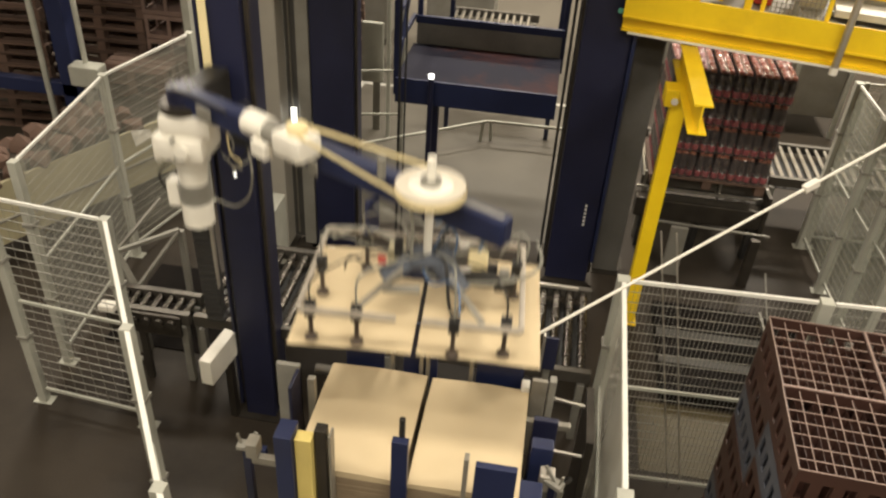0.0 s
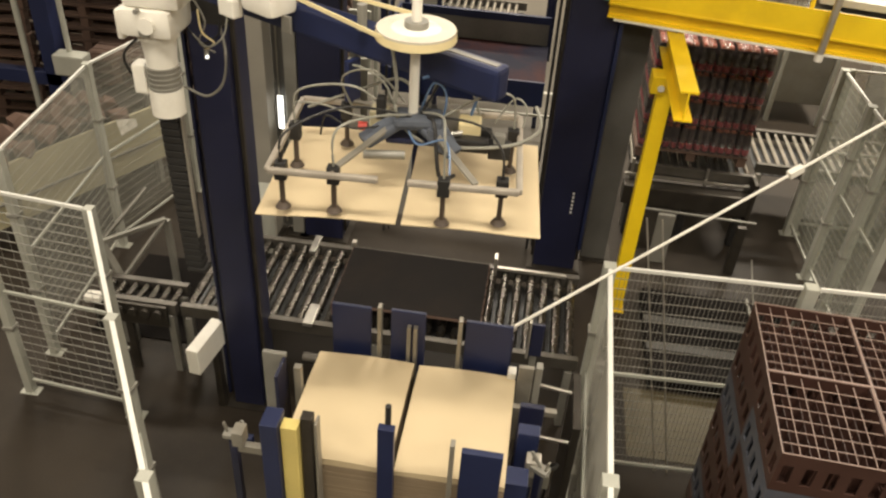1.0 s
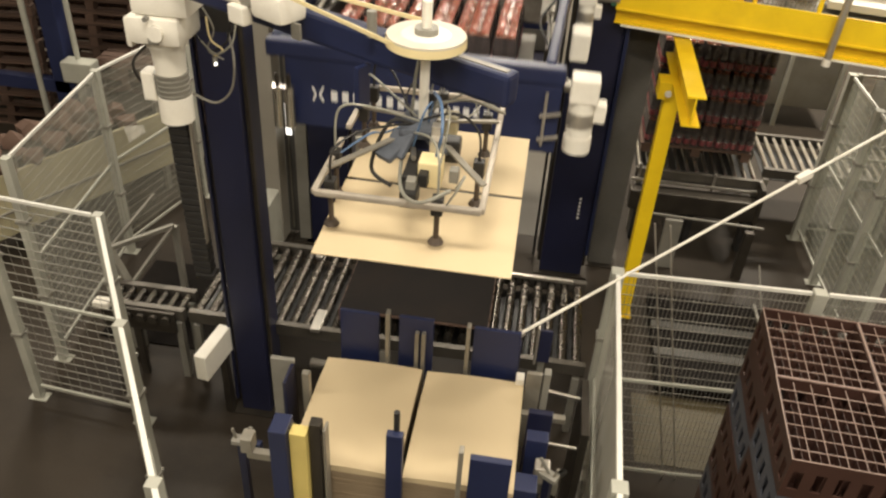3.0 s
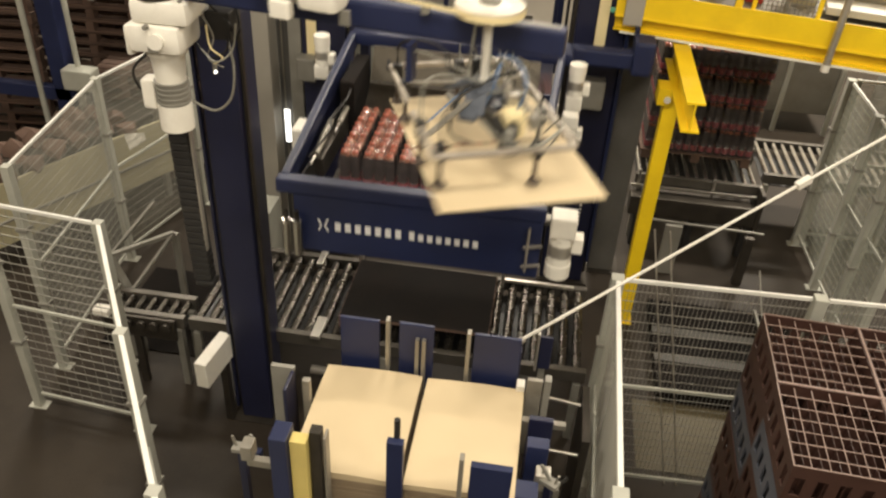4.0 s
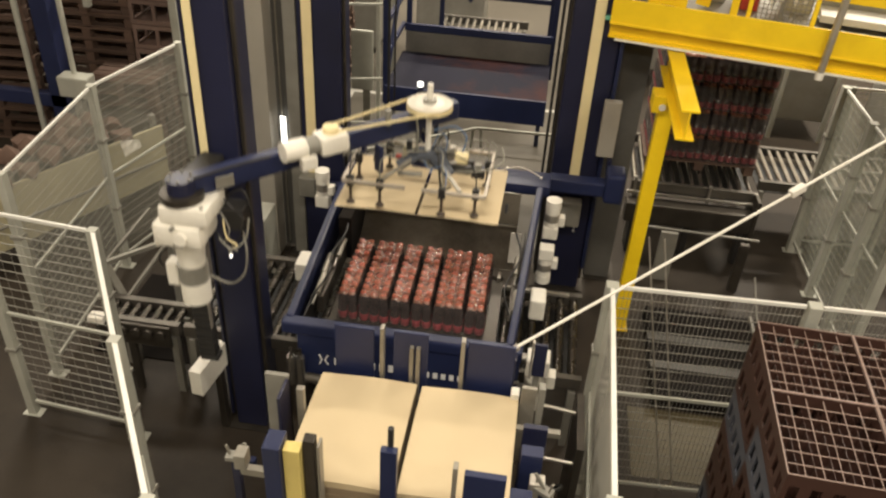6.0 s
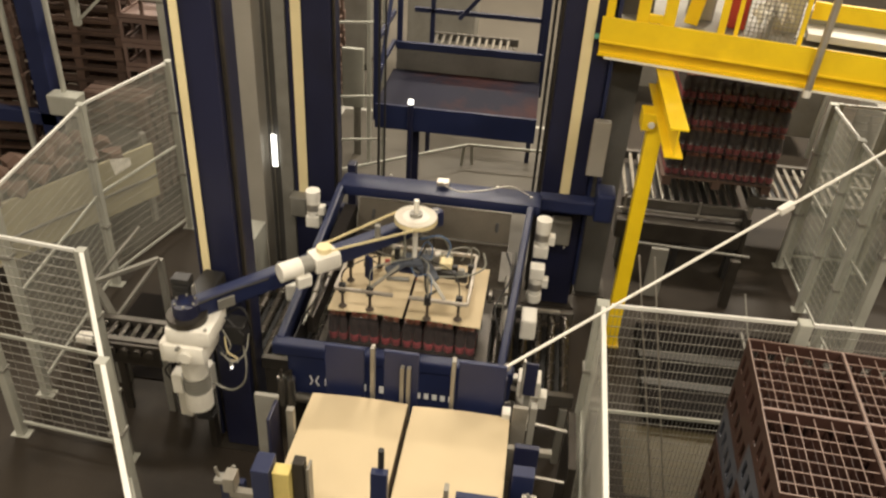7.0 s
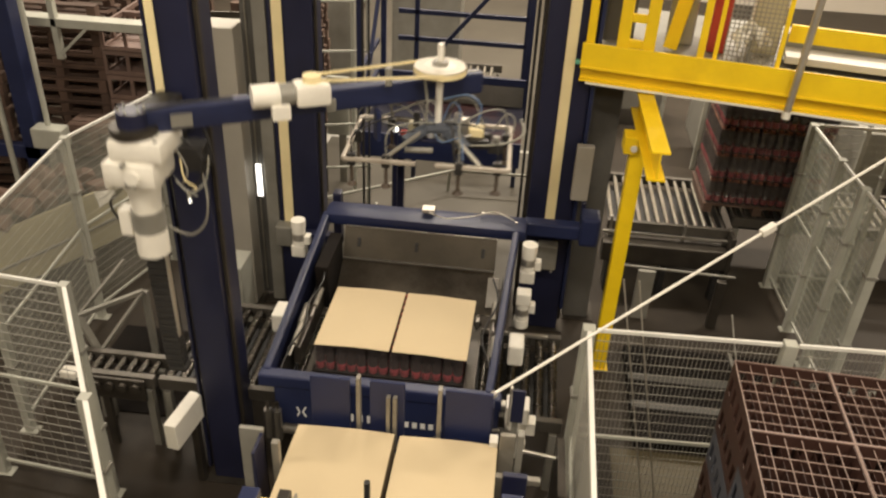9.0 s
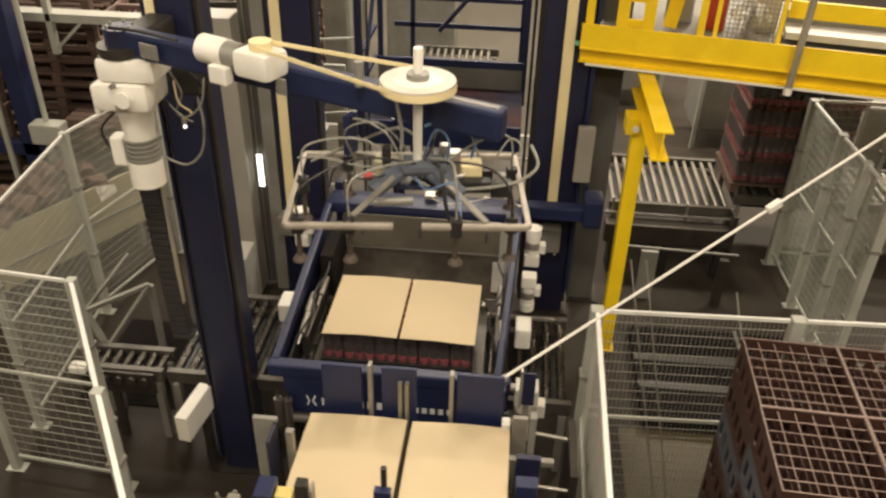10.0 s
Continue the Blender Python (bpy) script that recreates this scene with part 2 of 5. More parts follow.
solid("wall_east", box(B(), 14, 14.3, -12.3, 18.3, -0.2, 9.0), GREYWALL, "unseen side hall wall, pale grey to bounce light", "wall", "structure")
solid("ceiling", box(B(), -14.3, 14.3, -12.3, 18.3, 9.0, 9.3), GREYWALL, "unseen hall ceiling, pale grey to bounce light", "ceiling", "structure")


# Roller conveyors
def roller_conveyor(label, x0, x1, y0, y1, top, pitch, r, along_x=True, legs=True, rollers=None):
    """Rollers lie across the way of travel; rails at both sides, legs beneath."""
    c = thing("roller_conveyor", pose(x0, y0, 0), label, "conveyor")
    lx, ly = x1 - x0, y1 - y0
    if along_x:
        for yy in (0, ly):
            part("side_rail", box(B(), 0, lx, yy - 0.03, yy + 0.03, top - 0.10, top + 0.012, 0.006), GRIMY, c)
        n, span = int(lx / pitch), ly - 0.07
        me = mesh_of("roller", rod(B(), (0, 0.035, 0), (0, 0.035 + span, 0), r, 14), rollers or ROLLER, True)
        for i in range(n):
            piece("roller", me, c, pose((i + 0.5) * pitch, 0, top - r, 0, 37 * i, 0))
    else:
        for xx in (0, lx):
            part("side_rail", box(B(), xx - 0.03, xx + 0.03, 0, ly, top - 0.10, top + 0.012, 0.006), GRIMY, c)
        n, span = int(ly / pitch), lx - 0.07
        me = mesh_of("roller", rod(B(), (0.035, 0, 0), (0.035 + span, 0, 0), r, 14), rollers or ROLLER, True)
        for i in range(n):
            piece("roller", me, c, pose(0, (i + 0.5) * pitch, top - r, 37 * i, 0, 0))
    # Added black sheet stands in for the shade between and under the rollers
    part("dark_gap_sheet", box(B(), 0.04, lx - 0.04, 0.04, ly - 0.04, top - 0.16, top - 0.15), BLACK, c)
    if legs:
        me = mesh_of("leg", box(B(), -0.03, 0.03, -0.03, 0.03, 0, top - 0.13, 0.005), DULL)
        k = max(2, int(lx / 1.2) + 1)
        for i in range(k):
            for yy in (0.0, ly):
                piece("leg", me, c, pose(0.06 + (lx - 0.12) * i / (k - 1), yy, 0))
    return c


roller_conveyor("grey steel roller conveyor with long dark rollers, empty", -2.2, 1.12, 1.36, 2.45, 0.76, 0.118, 0.038)
roller_conveyor("short narrow roller section at the conveyor end", -2.95, -2.24, 1.36, 1.62, 0.75, 0.10, 0.03)
solid("floor_plate", box(B(), -3.3, -2.26, 1.68, 2.9, 0.0, 0.012), RUBBER, "black rubber floor mat beside the conveyor", "mat", "structure")


# Pallet waiting on the conveyor
def dark_pallet(x, y, z, w, d):
    p = thing("pallet", pose(x, y, z), "dark wooden pallet with a black top sheet on rollers", "pallet")
    deck = mesh_of("deck_board", box(B(), 0, w, 0, 0.088, 0.1, 0.122, 0.003), WOOD)
    for i in range(7):
        piece("deck_board", deck, p, pose(0, i * (d - 0.088) / 6, 0))
    block = mesh_of("block", box(B(), -0.05, 0.05, -0.05, 0.05, 0.022, 0.1, 0.003), WOOD)
    for i in range(3):
        for j in range(3):
            piece("block", block, p, pose(0.05 + i * (w - 0.1) / 2, 0.05 + j * (d - 0.1) / 2, 0))
    foot = mesh_of("bottom_board", box(B(), -0.05, 0.05, 0, d, 0, 0.022, 0.003), WOOD)
    for i in range(3):
        piece("bottom_board", foot, p, pose(0.05 + i * (w - 0.1) / 2, 0, 0))
    part("top_sheet", box(B(), 0.01, w - 0.01, 0.01, d - 0.01, 0.123, 0.13, 0.002), RUBBER, p, "black slip sheet")
    return p


dark_pallet(-0.95, 1.5, 0.76, 1.26, 0.82)


# Bottles in shrink packs
def bottle_into(bm, x, y, h=0.30, r=0.0395, seg=8):
    prof = [(0.0, 0.0, 0), (r * 0.9, 0.0, 0), (r, 0.02, 0), (r, h * 0.07, 0), (r * 1.03, h * 0.075, 1), (r * 1.03, h * 0.30, 1), (r * 0.97, h * 0.305, 0), (r, h * 0.55, 0), (r * 0.99, h * 0.62, 0), (r * 0.9, h * 0.76, 0),
            (r * 0.55, h * 0.9, 0), (r * 0.58, h * 0.905, 2), (r * 0.56, h, 2), (0.0, h, 2)]
    rings = []
    for rad, z, _ in prof:
        if rad == 0:
            rings.append([bm.verts.new((x, y, z))])
        else:
            rings.append([bm.verts.new((x + rad * math.cos(2 * math.pi * k / seg), y + rad * math.sin(2 * math.pi * k / seg), z)) for k in range(seg)])
    for (a, b, pr) in zip(rings, rings[1:], prof[1:]):
        for k in range(seg):
            k2 = (k + 1) % seg
            if len(a) == 1:
                f = bm.faces.new((a[0], b[k2], b[k]))
            elif len(b) == 1:
                f = bm.faces.new((a[k], a[k2], b[0]))
            else:
                f = bm.faces.new((a[k], a[k2], b[k2], b[k]))
            f.material_index = pr[2]
            f.smooth = True


def pack_mesh(nx, ny, px, py):
    bm = B()
    for i in range(nx):
        for j in range(ny):
            bottle_into(bm, (i + 0.5) * px, (j + 0.5) * py)
    me = mesh_of("bottle_cluster", bm, COLA)
    me.materials.append(LABEL)
    me.materials.append(CAP)
    return me


PX_A, PY_A, PX_B, PY_B = 0.083, 0.0902, 0.083, 0.0808
PACK_A, PACK_B = pack_mesh(2, 3, PX_A, PY_A), pack_mesh(3, 2, PX_B, PY_B)
bb = B()
bottle_into(bb, 0, 0)
BOTTLE = mesh_of("bottle", bb, COLA)
BOTTLE.materials.append(LABEL)
BOTTLE.materials.append(CAP)
FILM = clear("tight_shrink_film", (0.30, 0.26, 0.25), 0.16)
# Golden patches put the glints over the caps into the film's colour
TOPFILM = mat("crinkled_top_film", (0.25, 0.10, 0.065), 0.16, 0, 0.55, 17, 0.9, 60, 0.6, (0.42, 0.27, 0.17), coat=0.5)
tn = TOPFILM.node_tree
tmix, tclear = tn.nodes.new("ShaderNodeMixShader"), tn.nodes.new("ShaderNodeBsdfTransparent")
tmix.inputs[0].default_value = 0.76
tn.links.new(tclear.outputs[0], tmix.inputs[1])
tn.links.new(tn.nodes["Principled BSDF"].outputs[0], tmix.inputs[2])
tn.links.new(tmix.outputs[0], tn.nodes["Material Output"].inputs[0])


def film_mesh(nx, ny, px, py):
    """Film sides, and a crinkled top that dips between the caps."""
    w, d = nx * px, ny * py
    bm = B()
    prof = [(0.0, 0.0), (0.0, 0.2), (0.006, 0.25), (0.010, 0.274)]
    rings = []
    for o, z in prof:
        rings.append([bm.verts.new(q) for q in ((o, o, z), (w - o, o, z), (w - o, d - o, z), (o, d - o, z))])
    for a, b in zip(rings, rings[1:]):
        for k in range(4):
            bm.faces.new((a[k], a[(k + 1) % 4], b[(k + 1) % 4], b[k]))
    n = 4
    g = []
    for i in range(nx * n + 1):
        g.append([])
        for j in range(ny * n + 1):
            x, y = i * px / n, j * py / n
            bump = 0.5 - 0.25 * (math.cos(2 * math.pi * x / px) + math.cos(2 * math.pi * y / py))
            edge = min(i, j, nx * n - i, ny * n - j) == 0
            xx = min(max(x, 0.014), w - 0.014)
            yy = min(max(y, 0.006), d - 0.006)
            g[-1].append(bm.verts.new((xx, yy, 0.275 + (0 if edge else 0.032 * bump + 0.006 * noise.noise(Vector((x, y, nx)) * 60)))))
    for i in range(nx * n):
        for j in range(ny * n):
            f = bm.faces.new((g[i][j], g[i + 1][j], g[i + 1][j + 1], g[i][j + 1]))
            f.material_index = 1
    me = mesh_of("shrink_pack", bm, FILM, True)
    me.materials.append(TOPFILM)
    return me


FILM_A, FILM_B = film_mesh(2, 3, PX_A, PY_A), film_mesh(3, 2, PX_B, PY_B)


def bottle_layer(parent, x0, y0, z0, outer_only=False):
    """Columns of six-packs, narrow and wide, with gaps between the columns."""
    x = x0
    for c, wide in enumerate((0, 1, 0, 0, 1, 0)):
        n, dy = (5, 0.1626) if wide else (3, 0.2712)
        for j in range(n):
            if outer_only and 0 < j < n - 1 and 0 < c < 5:
                continue
            m = pose(x + random.uniform(-0.003, 0.003), y0 + j * dy, z0, 0, 0, random.uniform(-0.4, 0.4))
            p = piece("shrink_pack", FILM_B if wide else FILM_A, parent, m)
            if outer_only is None:
                for a in range(3 if wide else 2):
                    for b in range(2 if wide else 3):
                        piece("bottle", BOTTLE, p, pose((a + 0.5) * (PX_B if wide else PX_A), (b + 0.5) * (PY_B if wide else PY_A), 0))
            else:
                q = piece("bottle_cluster", PACK_B if wide else PACK_A, p, pose(0, 0, 0))
                q["kind"] = "stuff"
        x += 0.249 + 0.010 if wide else 0.166 + 0.012


LAYER = thing("bottle_layer", pose(-0.925, 1.515, 0.885), "layer of dark soft-drink bottles in red shrink packs", "bottles")
bottle_layer(LAYER, 0, 0, 0, None)

# Press head: a blue open frame on the two rear columns, which carries the layer
PRESS = thing("press_head", pose(0, 0, 0), "dark blue steel layer press head with motors", "machine")
fx0, fx1, fy0 = -1.25, 0.61, 1.08
panel = part("front_panel", box(B(), fx0 + 0.12, fx1, fy0, fy0 + 0.05, 0.60, 1.12, 0.012), BLUE, PRESS)
part("front_top_tube", box(B(), fx0, fx1 + 0.01, fy0 - 0.01, fy0 + 0.10, 1.06, 1.17, 0.02), BLUE, PRESS)
for sx, a, b in ((-1, fx0 + 0.05, -1.16), (1, fx1 - 0.09, 0.63)):
    part("side_beam", bar(B(), (a, fy0 + 0.08, 1.11), (b, 3.05, 1.46), 0.065, 0.14, 0.018), BLUE, PRESS)
    part("side_plate", bar(B(), (a + sx * 0.0, fy0 + 0.3, 0.98), (b, 2.9, 1.16), 0.02, 0.3, 0.004), NAVY, PRESS)
rb = B()
box(rb, -1.18, 0.72, 2.98, 3.38, 1.42, 1.53, 0.035)
for v in rb.verts:
    # the beam's ends are cut back towards the front corners
    v.co.y -= max(0.0, abs(v.co.x + 0.21) - 0.72) * 0.62 * max(0.0, (v.co.y - 2.98) / 0.4)
part("rear_beam", rb, BLUE, PRESS, smooth=True)
part("rear_arm", box(B(), 0.70, 1.32, 3.2, 3.34, 1.36, 1.5, 0.02), BLUE, PRESS)
part("rear_arm", box(B(), -1.64, -1.12, 3.44, 3.54, 0.9, 1.0, 0.01), NAVY, PRESS)
part("rear_upright", box(B(), -1.2, -1.12, 3.43, 3.54, 0.9, 1.5, 0.01), NAVY, PRESS)
part("guide_block", box(B(), 1.22, 1.40, 3.16, 3.40, 1.32, 1.62, 0.03), BLUE, PRESS)
part("cover_plate", box(B(), 1.11, 1.27, 3.44, 3.52, 1.66, 2.22, 0.01), CABINET, PRESS, "flat pale grey cover plate")
part("cover_bracket", box(B(), 1.225, 1.265, 3.402, 3.5, 1.5, 1.655, 0.006), NAVY, PRESS)
part("guide_block", box(B(), -1.82, -1.64, 3.44, 3.595, 0.82, 1.05, 0.02), DULL, PRESS)
part("guide_block", box(B(), 0.86, 1.06, 3.44, 3.58, 0.84, 1.12, 0.02), DULL, PRESS)
for bx, z0 in ((-1.745, 1.05), (0.90, 1.36)):
    part("lift_belt", box(B(), bx, bx + 0.095, 3.572, 3.582, z0, z0 + 3.4), BELT, PRESS, "cream lift belt")
# tilted bright plate and dark curtain behind the layer
part("rear_slide_plate", bar(B(), (-0.25, 2.40, 0.965), (-0.25, 2.80, 1.175), 1.42, 0.012, 0.002), DIMSTEEL, PRESS, "worn glossy steel slide plate")
part("rear_upper_plate", bar(B(), (-0.25, 2.806, 1.19), (-0.25, 2.95, 1.44), 1.42, 0.012, 0.002), SLIDE, PRESS, "dull steel plate with slots, its reflection painted khaki")
for pz, py in ((1.182, 2.794), (1.446, 2.945)):
    part("plate_edge", box(B(), -0.96, 0.46, py - 0.008, py + 0.008, pz - 0.006, pz + 0.006, 0.003), STEEL, PRESS, "bright bent plate edge")
for sx in (-0.82, -0.28, 0.34):
    part("slot", bar(B(), (sx, 2.845, 1.286), (sx, 2.888, 1.36), 0.03, 0.016, 0.006), BLACK, PRESS)
# added bright plate imitates the reflection at the slide plate's right end
part("glint_plate", bar(B(), (0.46, 2.45, 1.02), (0.46, 2.72, 1.16), 0.10, 0.01, 0.002), STEEL, PRESS, "added steel plate standing in for a bright reflection")
# black sheets added to deepen the shade inside the press
part("dark_side_sheet", box(B(), -1.10, -0.985, 2.3, 2.9, 0.95, 1.38, 0.01), RUBBER, PRESS, "added black sheet for the dark press inside")
for sx in (-1.13, 0.545):
    part("dark_inner_sheet", box(B(), sx - 0.006, sx + 0.006, 1.25, 2.88, 0.86, 1.08, 0.003), BLACK, PRESS)
part("front_lip", box(B(), -0.98, 0.44, fy0 + 0.1, fy0 + 0.16, 1.0, 1.02, 0.004), ALU, PRESS)
part("support_tray", box(B(), -1.0, 0.4, 1.44, 2.4, 0.859, 0.882, 0.004), DARKSTEEL, PRESS)
for sx in (-1.06, 0.5):
    part("side_clamp", box(B(), sx - 0.03, sx + 0.03, 1.5, 2.4, 0.95, 1.12, 0.012), DARKSTEEL, PRESS)
for k, (sx, sy) in enumerate(((-1.08, 1.62), (-1.04, 2.15), (0.52, 1.7), (0.5, 2.2), (-1.1, 1.9))):
    c = part("air_cylinder", rod(B(), (sx, sy - 0.12, 1.15), (sx, sy + 0.12, 1.17), 0.026, 14), STRIP, PRESS, smooth=True)
    part("cylinder_rod", rod(B(), (sx, sy - 0.25, 1.14), (sx, sy - 0.12, 1.15), 0.01, 8), STEEL, c, smooth=True)
# words on the panel become plain bars of their size
WHITEPAINT = mat("white_lettering_paint", (0.72, 0.72, 0.70), 0.5, 0, 0.05, 20, 0, 90)
for k in range(7):
    part("lettering_bar", box(B(), -0.835 + 0.072 * k, -0.795 + 0.072 * k, fy0 - 0.004, fy0 - 0.001, 0.795, 0.865), WHITEPAINT, panel)
for k in range(8):
    part("lettering_bar", box(B(), -0.305 + 0.064 * k, -0.268 + 0.064 * k, fy0 - 0.004, fy0 - 0.001, 0.795, 0.865 if k == 0 else 0.85), WHITEPAINT, panel)
part("lettering_bar", bar(B(), (-0.955, fy0 - 0.0025, 0.785), (-0.935, fy0 - 0.0025, 0.83), 0.003, 0.012), WHITEPAINT, panel)
part("lettering_bar", bar(B(), (-0.935, fy0 - 0.0025, 0.83), (-0.955, fy0 - 0.0025, 0.88), 0.003, 0.012), WHITEPAINT, panel)
part("lettering_bar", bar(B(), (-0.885, fy0 - 0.0025, 0.785), (-0.91, fy0 - 0.0025, 0.83), 0.003, 0.012), WHITEPAINT, panel)
part("lettering_bar", bar(B(), (-0.91, fy0 - 0.0025, 0.83), (-0.885, fy0 - 0.0025, 0.885), 0.003, 0.012), WHITEPAINT, panel)
part("hinge_bar", rod(B(), (0.52, fy0 - 0.02, 0.66), (0.52, fy0 - 0.02, 1.02), 0.01), ALU, panel)
for hz in (0.7, 0.86):
    part("latch", bar(B(), (0.49, fy0 - 0.02, hz), (0.62, fy0 - 0.02, hz + 0.03), 0.02, 0.02, 0.004), ALU, panel)


def gear_motor(parent, x, y, z, ang=0.0, s=1.0, down=True):
    """A white gear motor: finned body, fan cowl, gearbox and terminal box."""
    h = 1 if not down else -1
    m = part("gear_motor", rod(B(), (x, y, z), (x, y, z + h * 0.17 * s), 0.062 * s, 18), WHITE, parent, "white gear motor", smooth=True)
    part("fan_cowl", rod(B(), (x, y, z + h * 0.172 * s), (x, y, z + h * 0.25 * s), 0.067 * s, 18), WHITE, m, smooth=True)
    part("gearbox", box(B(), x - 0.065 * s, x + 0.065 * s, y - 0.06 * s, y + 0.06 * s, min(z, z - h * 0.12 * s), max(z, z - h * 0.12 * s), 0.015), WHITE, m)
    part("terminal_box", box(B(), x + 0.055 * s, x + 0.11 * s, y - 0.04 * s, y + 0.04 * s, z + h * 0.05 * s - 0.04 * s, z + h * 0.05 * s + 0.05 * s, 0.01), WHITE, m)
    part("cooling_band", rod(B(), (x, y, z + h * 0.05 * s), (x, y, z + h * 0.12 * s), 0.0635 * s, 18), ALU, m, smooth=True)
    return m


gear_motor(PRESS, -1.36, 2.75, 1.32, s=1.0, down=False)
gear_motor(PRESS, 0.76, 2.75, 1.28, s=1.05, down=False)
gear_motor(PRESS, 0.74, 2.42, 1.14, s=1.0, down=True)
gear_motor(PRESS, 0.745, 1.14, 0.96, s=1.35, down=True)
part("drive_box", box(B(), 0.64, 0.77, 1.76, 1.96, 0.95, 1.15, 0.02), WHITE, PRESS, "white drive box")
part("drive_box", box(B(), -1.38, -1.25, 1.86, 2.08, 0.96, 1.14, 0.02), WHITE, PRESS, "white drive box")
part("motor_flange", rod(B(), (0.62, 1.2, 1.02), (0.72, 1.2, 1.02), 0.04, 12), STEEL, PRESS, smooth=True)
for k in range(2):
    a = part("air_vessel", rod(B(), (-1.16 + 0.075 * k, 1.0, 0.62), (-1.16 + 0.075 * k, 1.0, 0.9), 0.034, 16), CHROME, PRESS, "bright metal air vessel", smooth=True)
    part("valve", rod(B(), (-1.16 + 0.075 * k, 1.0, 0.9), (-1.16 + 0.075 * k, 1.0, 0.98), 0.014, 10), DARKSTEEL, a)
part("sensor_box", box(B(), -0.27, -0.15, 3.1, 3.2, 1.562, 1.6, 0.01), ALU, PRESS)
part("cable", pipe(B(), [(-0.2, 3.1, 1.6), (-0.16, 3.0, 1.62), (-0.02, 3.02, 1.575), (0.2, 3.1, 1.575), (0.42, 3.2, 1.585), (0.6, 3.1, 1.57)], 0.006), ALU, PRESS)
for k, (sx, sy) in enumerate(((-0.72, 3.2), (0.3, 3.2), (0.62, 3.08))):
    part("bolt", rod(B(), (sx, sy, 1.558), (sx, sy, 1.572), 0.014, 8), ALU, PRESS)
part("hose", pipe(B(), [(-1.1, 1.4, 1.18), (-1.0, 1.6, 1.3), (-1.06, 1.9, 1.26), (-1.0, 2.2, 1.32), (-1.08, 2.6, 1.36)], 0.009), BLACK, PRESS)
part("hose", pipe(B(), [(0.5, 1.5, 1.14), (0.42, 1.8, 1.2), (0.52, 2.2, 1.26), (0.46, 2.5, 1.3)], 0.009), BLACK, PRESS)


# Rear lift columns
def lift_column(name, label, x0, x1, y0, y1, h, material, rails=True):
    c = thing(name, pose(0, 0, 0), label, "column")
    part("post", box(B(), x0, x1, y0, y1, 0.012, h, 0.012), material, c)
    part("base_plate", box(B(), x0 - 0.06, x1 + 0.06, y0 - 0.06, y1 + 0.06, 0, 0.012, 0.002), DARKSTEEL, c)
    if rails:
        part("guide_rail", box(B(), x1 + 0.004, x1 + 0.03, y0 + 0.05, y0 + 0.09, 0.1, h - 0.05, 0.003), DARKSTEEL, c)
        part("guide_rail", box(B(), x0 - 0.03, x0 - 0.004, y0 + 0.05, y0 + 0.09, 0.1, h - 0.05, 0.003), DARKSTEEL, c)
    return c


lift_column("lift_column", "tall navy steel lift column behind the press", -1.80, -1.38, 3.6, 3.95, 8.2, NAVY)
cr = lift_column("lift_column", "tall dark blue steel lift column beside the yellow walkway", 0.72, 1.16, 3.6, 3.9, 8.2, NAVY)
part("side_cover", box(B(), 1.164, 1.20, 3.56, 3.86, 0.3, 8.0, 0.006), BLUE, cr)
for k in range(6):
    part("rating_mark", box(B(), 1.02, 1.04, 3.594, 3.598, 0.72 + 0.045 * k, 0.745 + 0.045 * k), WHITEPAINT, cr)
lift_column("support_column", "tall plain grey steel column", 1.23, 1.50, 3.86, 4.12, 8.2, DARKGREY, False)
lift_column("control_cabinet", "tall narrow grey sheet-steel cabinet", -2.39, -2.09, 3.5, 3.8, 3.05, CABINET, False)
sc = lift_column("support_column", "tall plain grey steel column with a lit slot", -1.945, -1.815, 3.62, 3.82, 8.2, DULL, False)
part("recess_plate", box(B(), -2.08, -1.949, 3.70, 3.74, 0.05, 8.0, 0.004), DARKGREY, sc)
part("recess_strip", box(B(), -2.035, -2.02, 3.68, 3.698, 0.1, 8.0, 0.003), STRIP, sc)
nc = lift_column("lift_column", "tall navy steel lift column of the sheet gripper", -1.69, -1.438, 1.06, 1.40, 8.2, NAVY)
part("cover_edge", box(B(), -1.745, -1.724, 1.075, 1.12, 0.1, 8.0, 0.004), NAVY, nc)
solid("lit_slot", box(B(), -2.02, -1.965, 3.60, 3.612, 1.30, 1.66, 0.004), GLOWMAT, "bright white lit slot between two columns", "lamp")

# Sheet gripper: column carriage, swinging arm, spindle and suction frame
PX, PY, REACH = -1.62, 0.54, 1.85
ARM = thing("sheet_gripper", pose(PX, PY, 0), "white and blue swinging arm with a suction sheet gripper", "machine")
# carriage on the column (moves with the thing)
part("carriage_bracket", bar(B(), (-0.02, 0.12, 0.62), (0.02, 0.49, 0.62), 0.16, 0.36, 0.02), BLACK, ARM)
part("lift_belt", box(B(), -0.078, -0.024, 0.497, 0.507, 0.58, 3.9), BELT, ARM, "cream lift belt")
mt = part("swing_motor", rod(B(), (0, 0, -0.06), (0, 0, 0.10), 0.098, 24), WHITE, ARM, "white vertical gear motor", smooth=True)
part("cooling_band", rod(B(), (0, 0, 0.10), (0, 0, 0.24), 0.093, 24), DULL, mt, smooth=True)
part("motor_neck", rod(B(), (0, 0, 0.24), (0, 0, 0.42), 0.085, 24, 0.10), WHITE, mt, smooth=True)
part("terminal_box", box(B(), -0.17, -0.09, -0.05, 0.05, 0.06, 0.24, 0.015), WHITE, mt)
GBX = part("swing_gearbox", box(B(), -0.15, 0.15, -0.15, 0.16, 0.44, 0.60, 0.04), WHITE, ARM, "white cast gearbox", smooth=True)
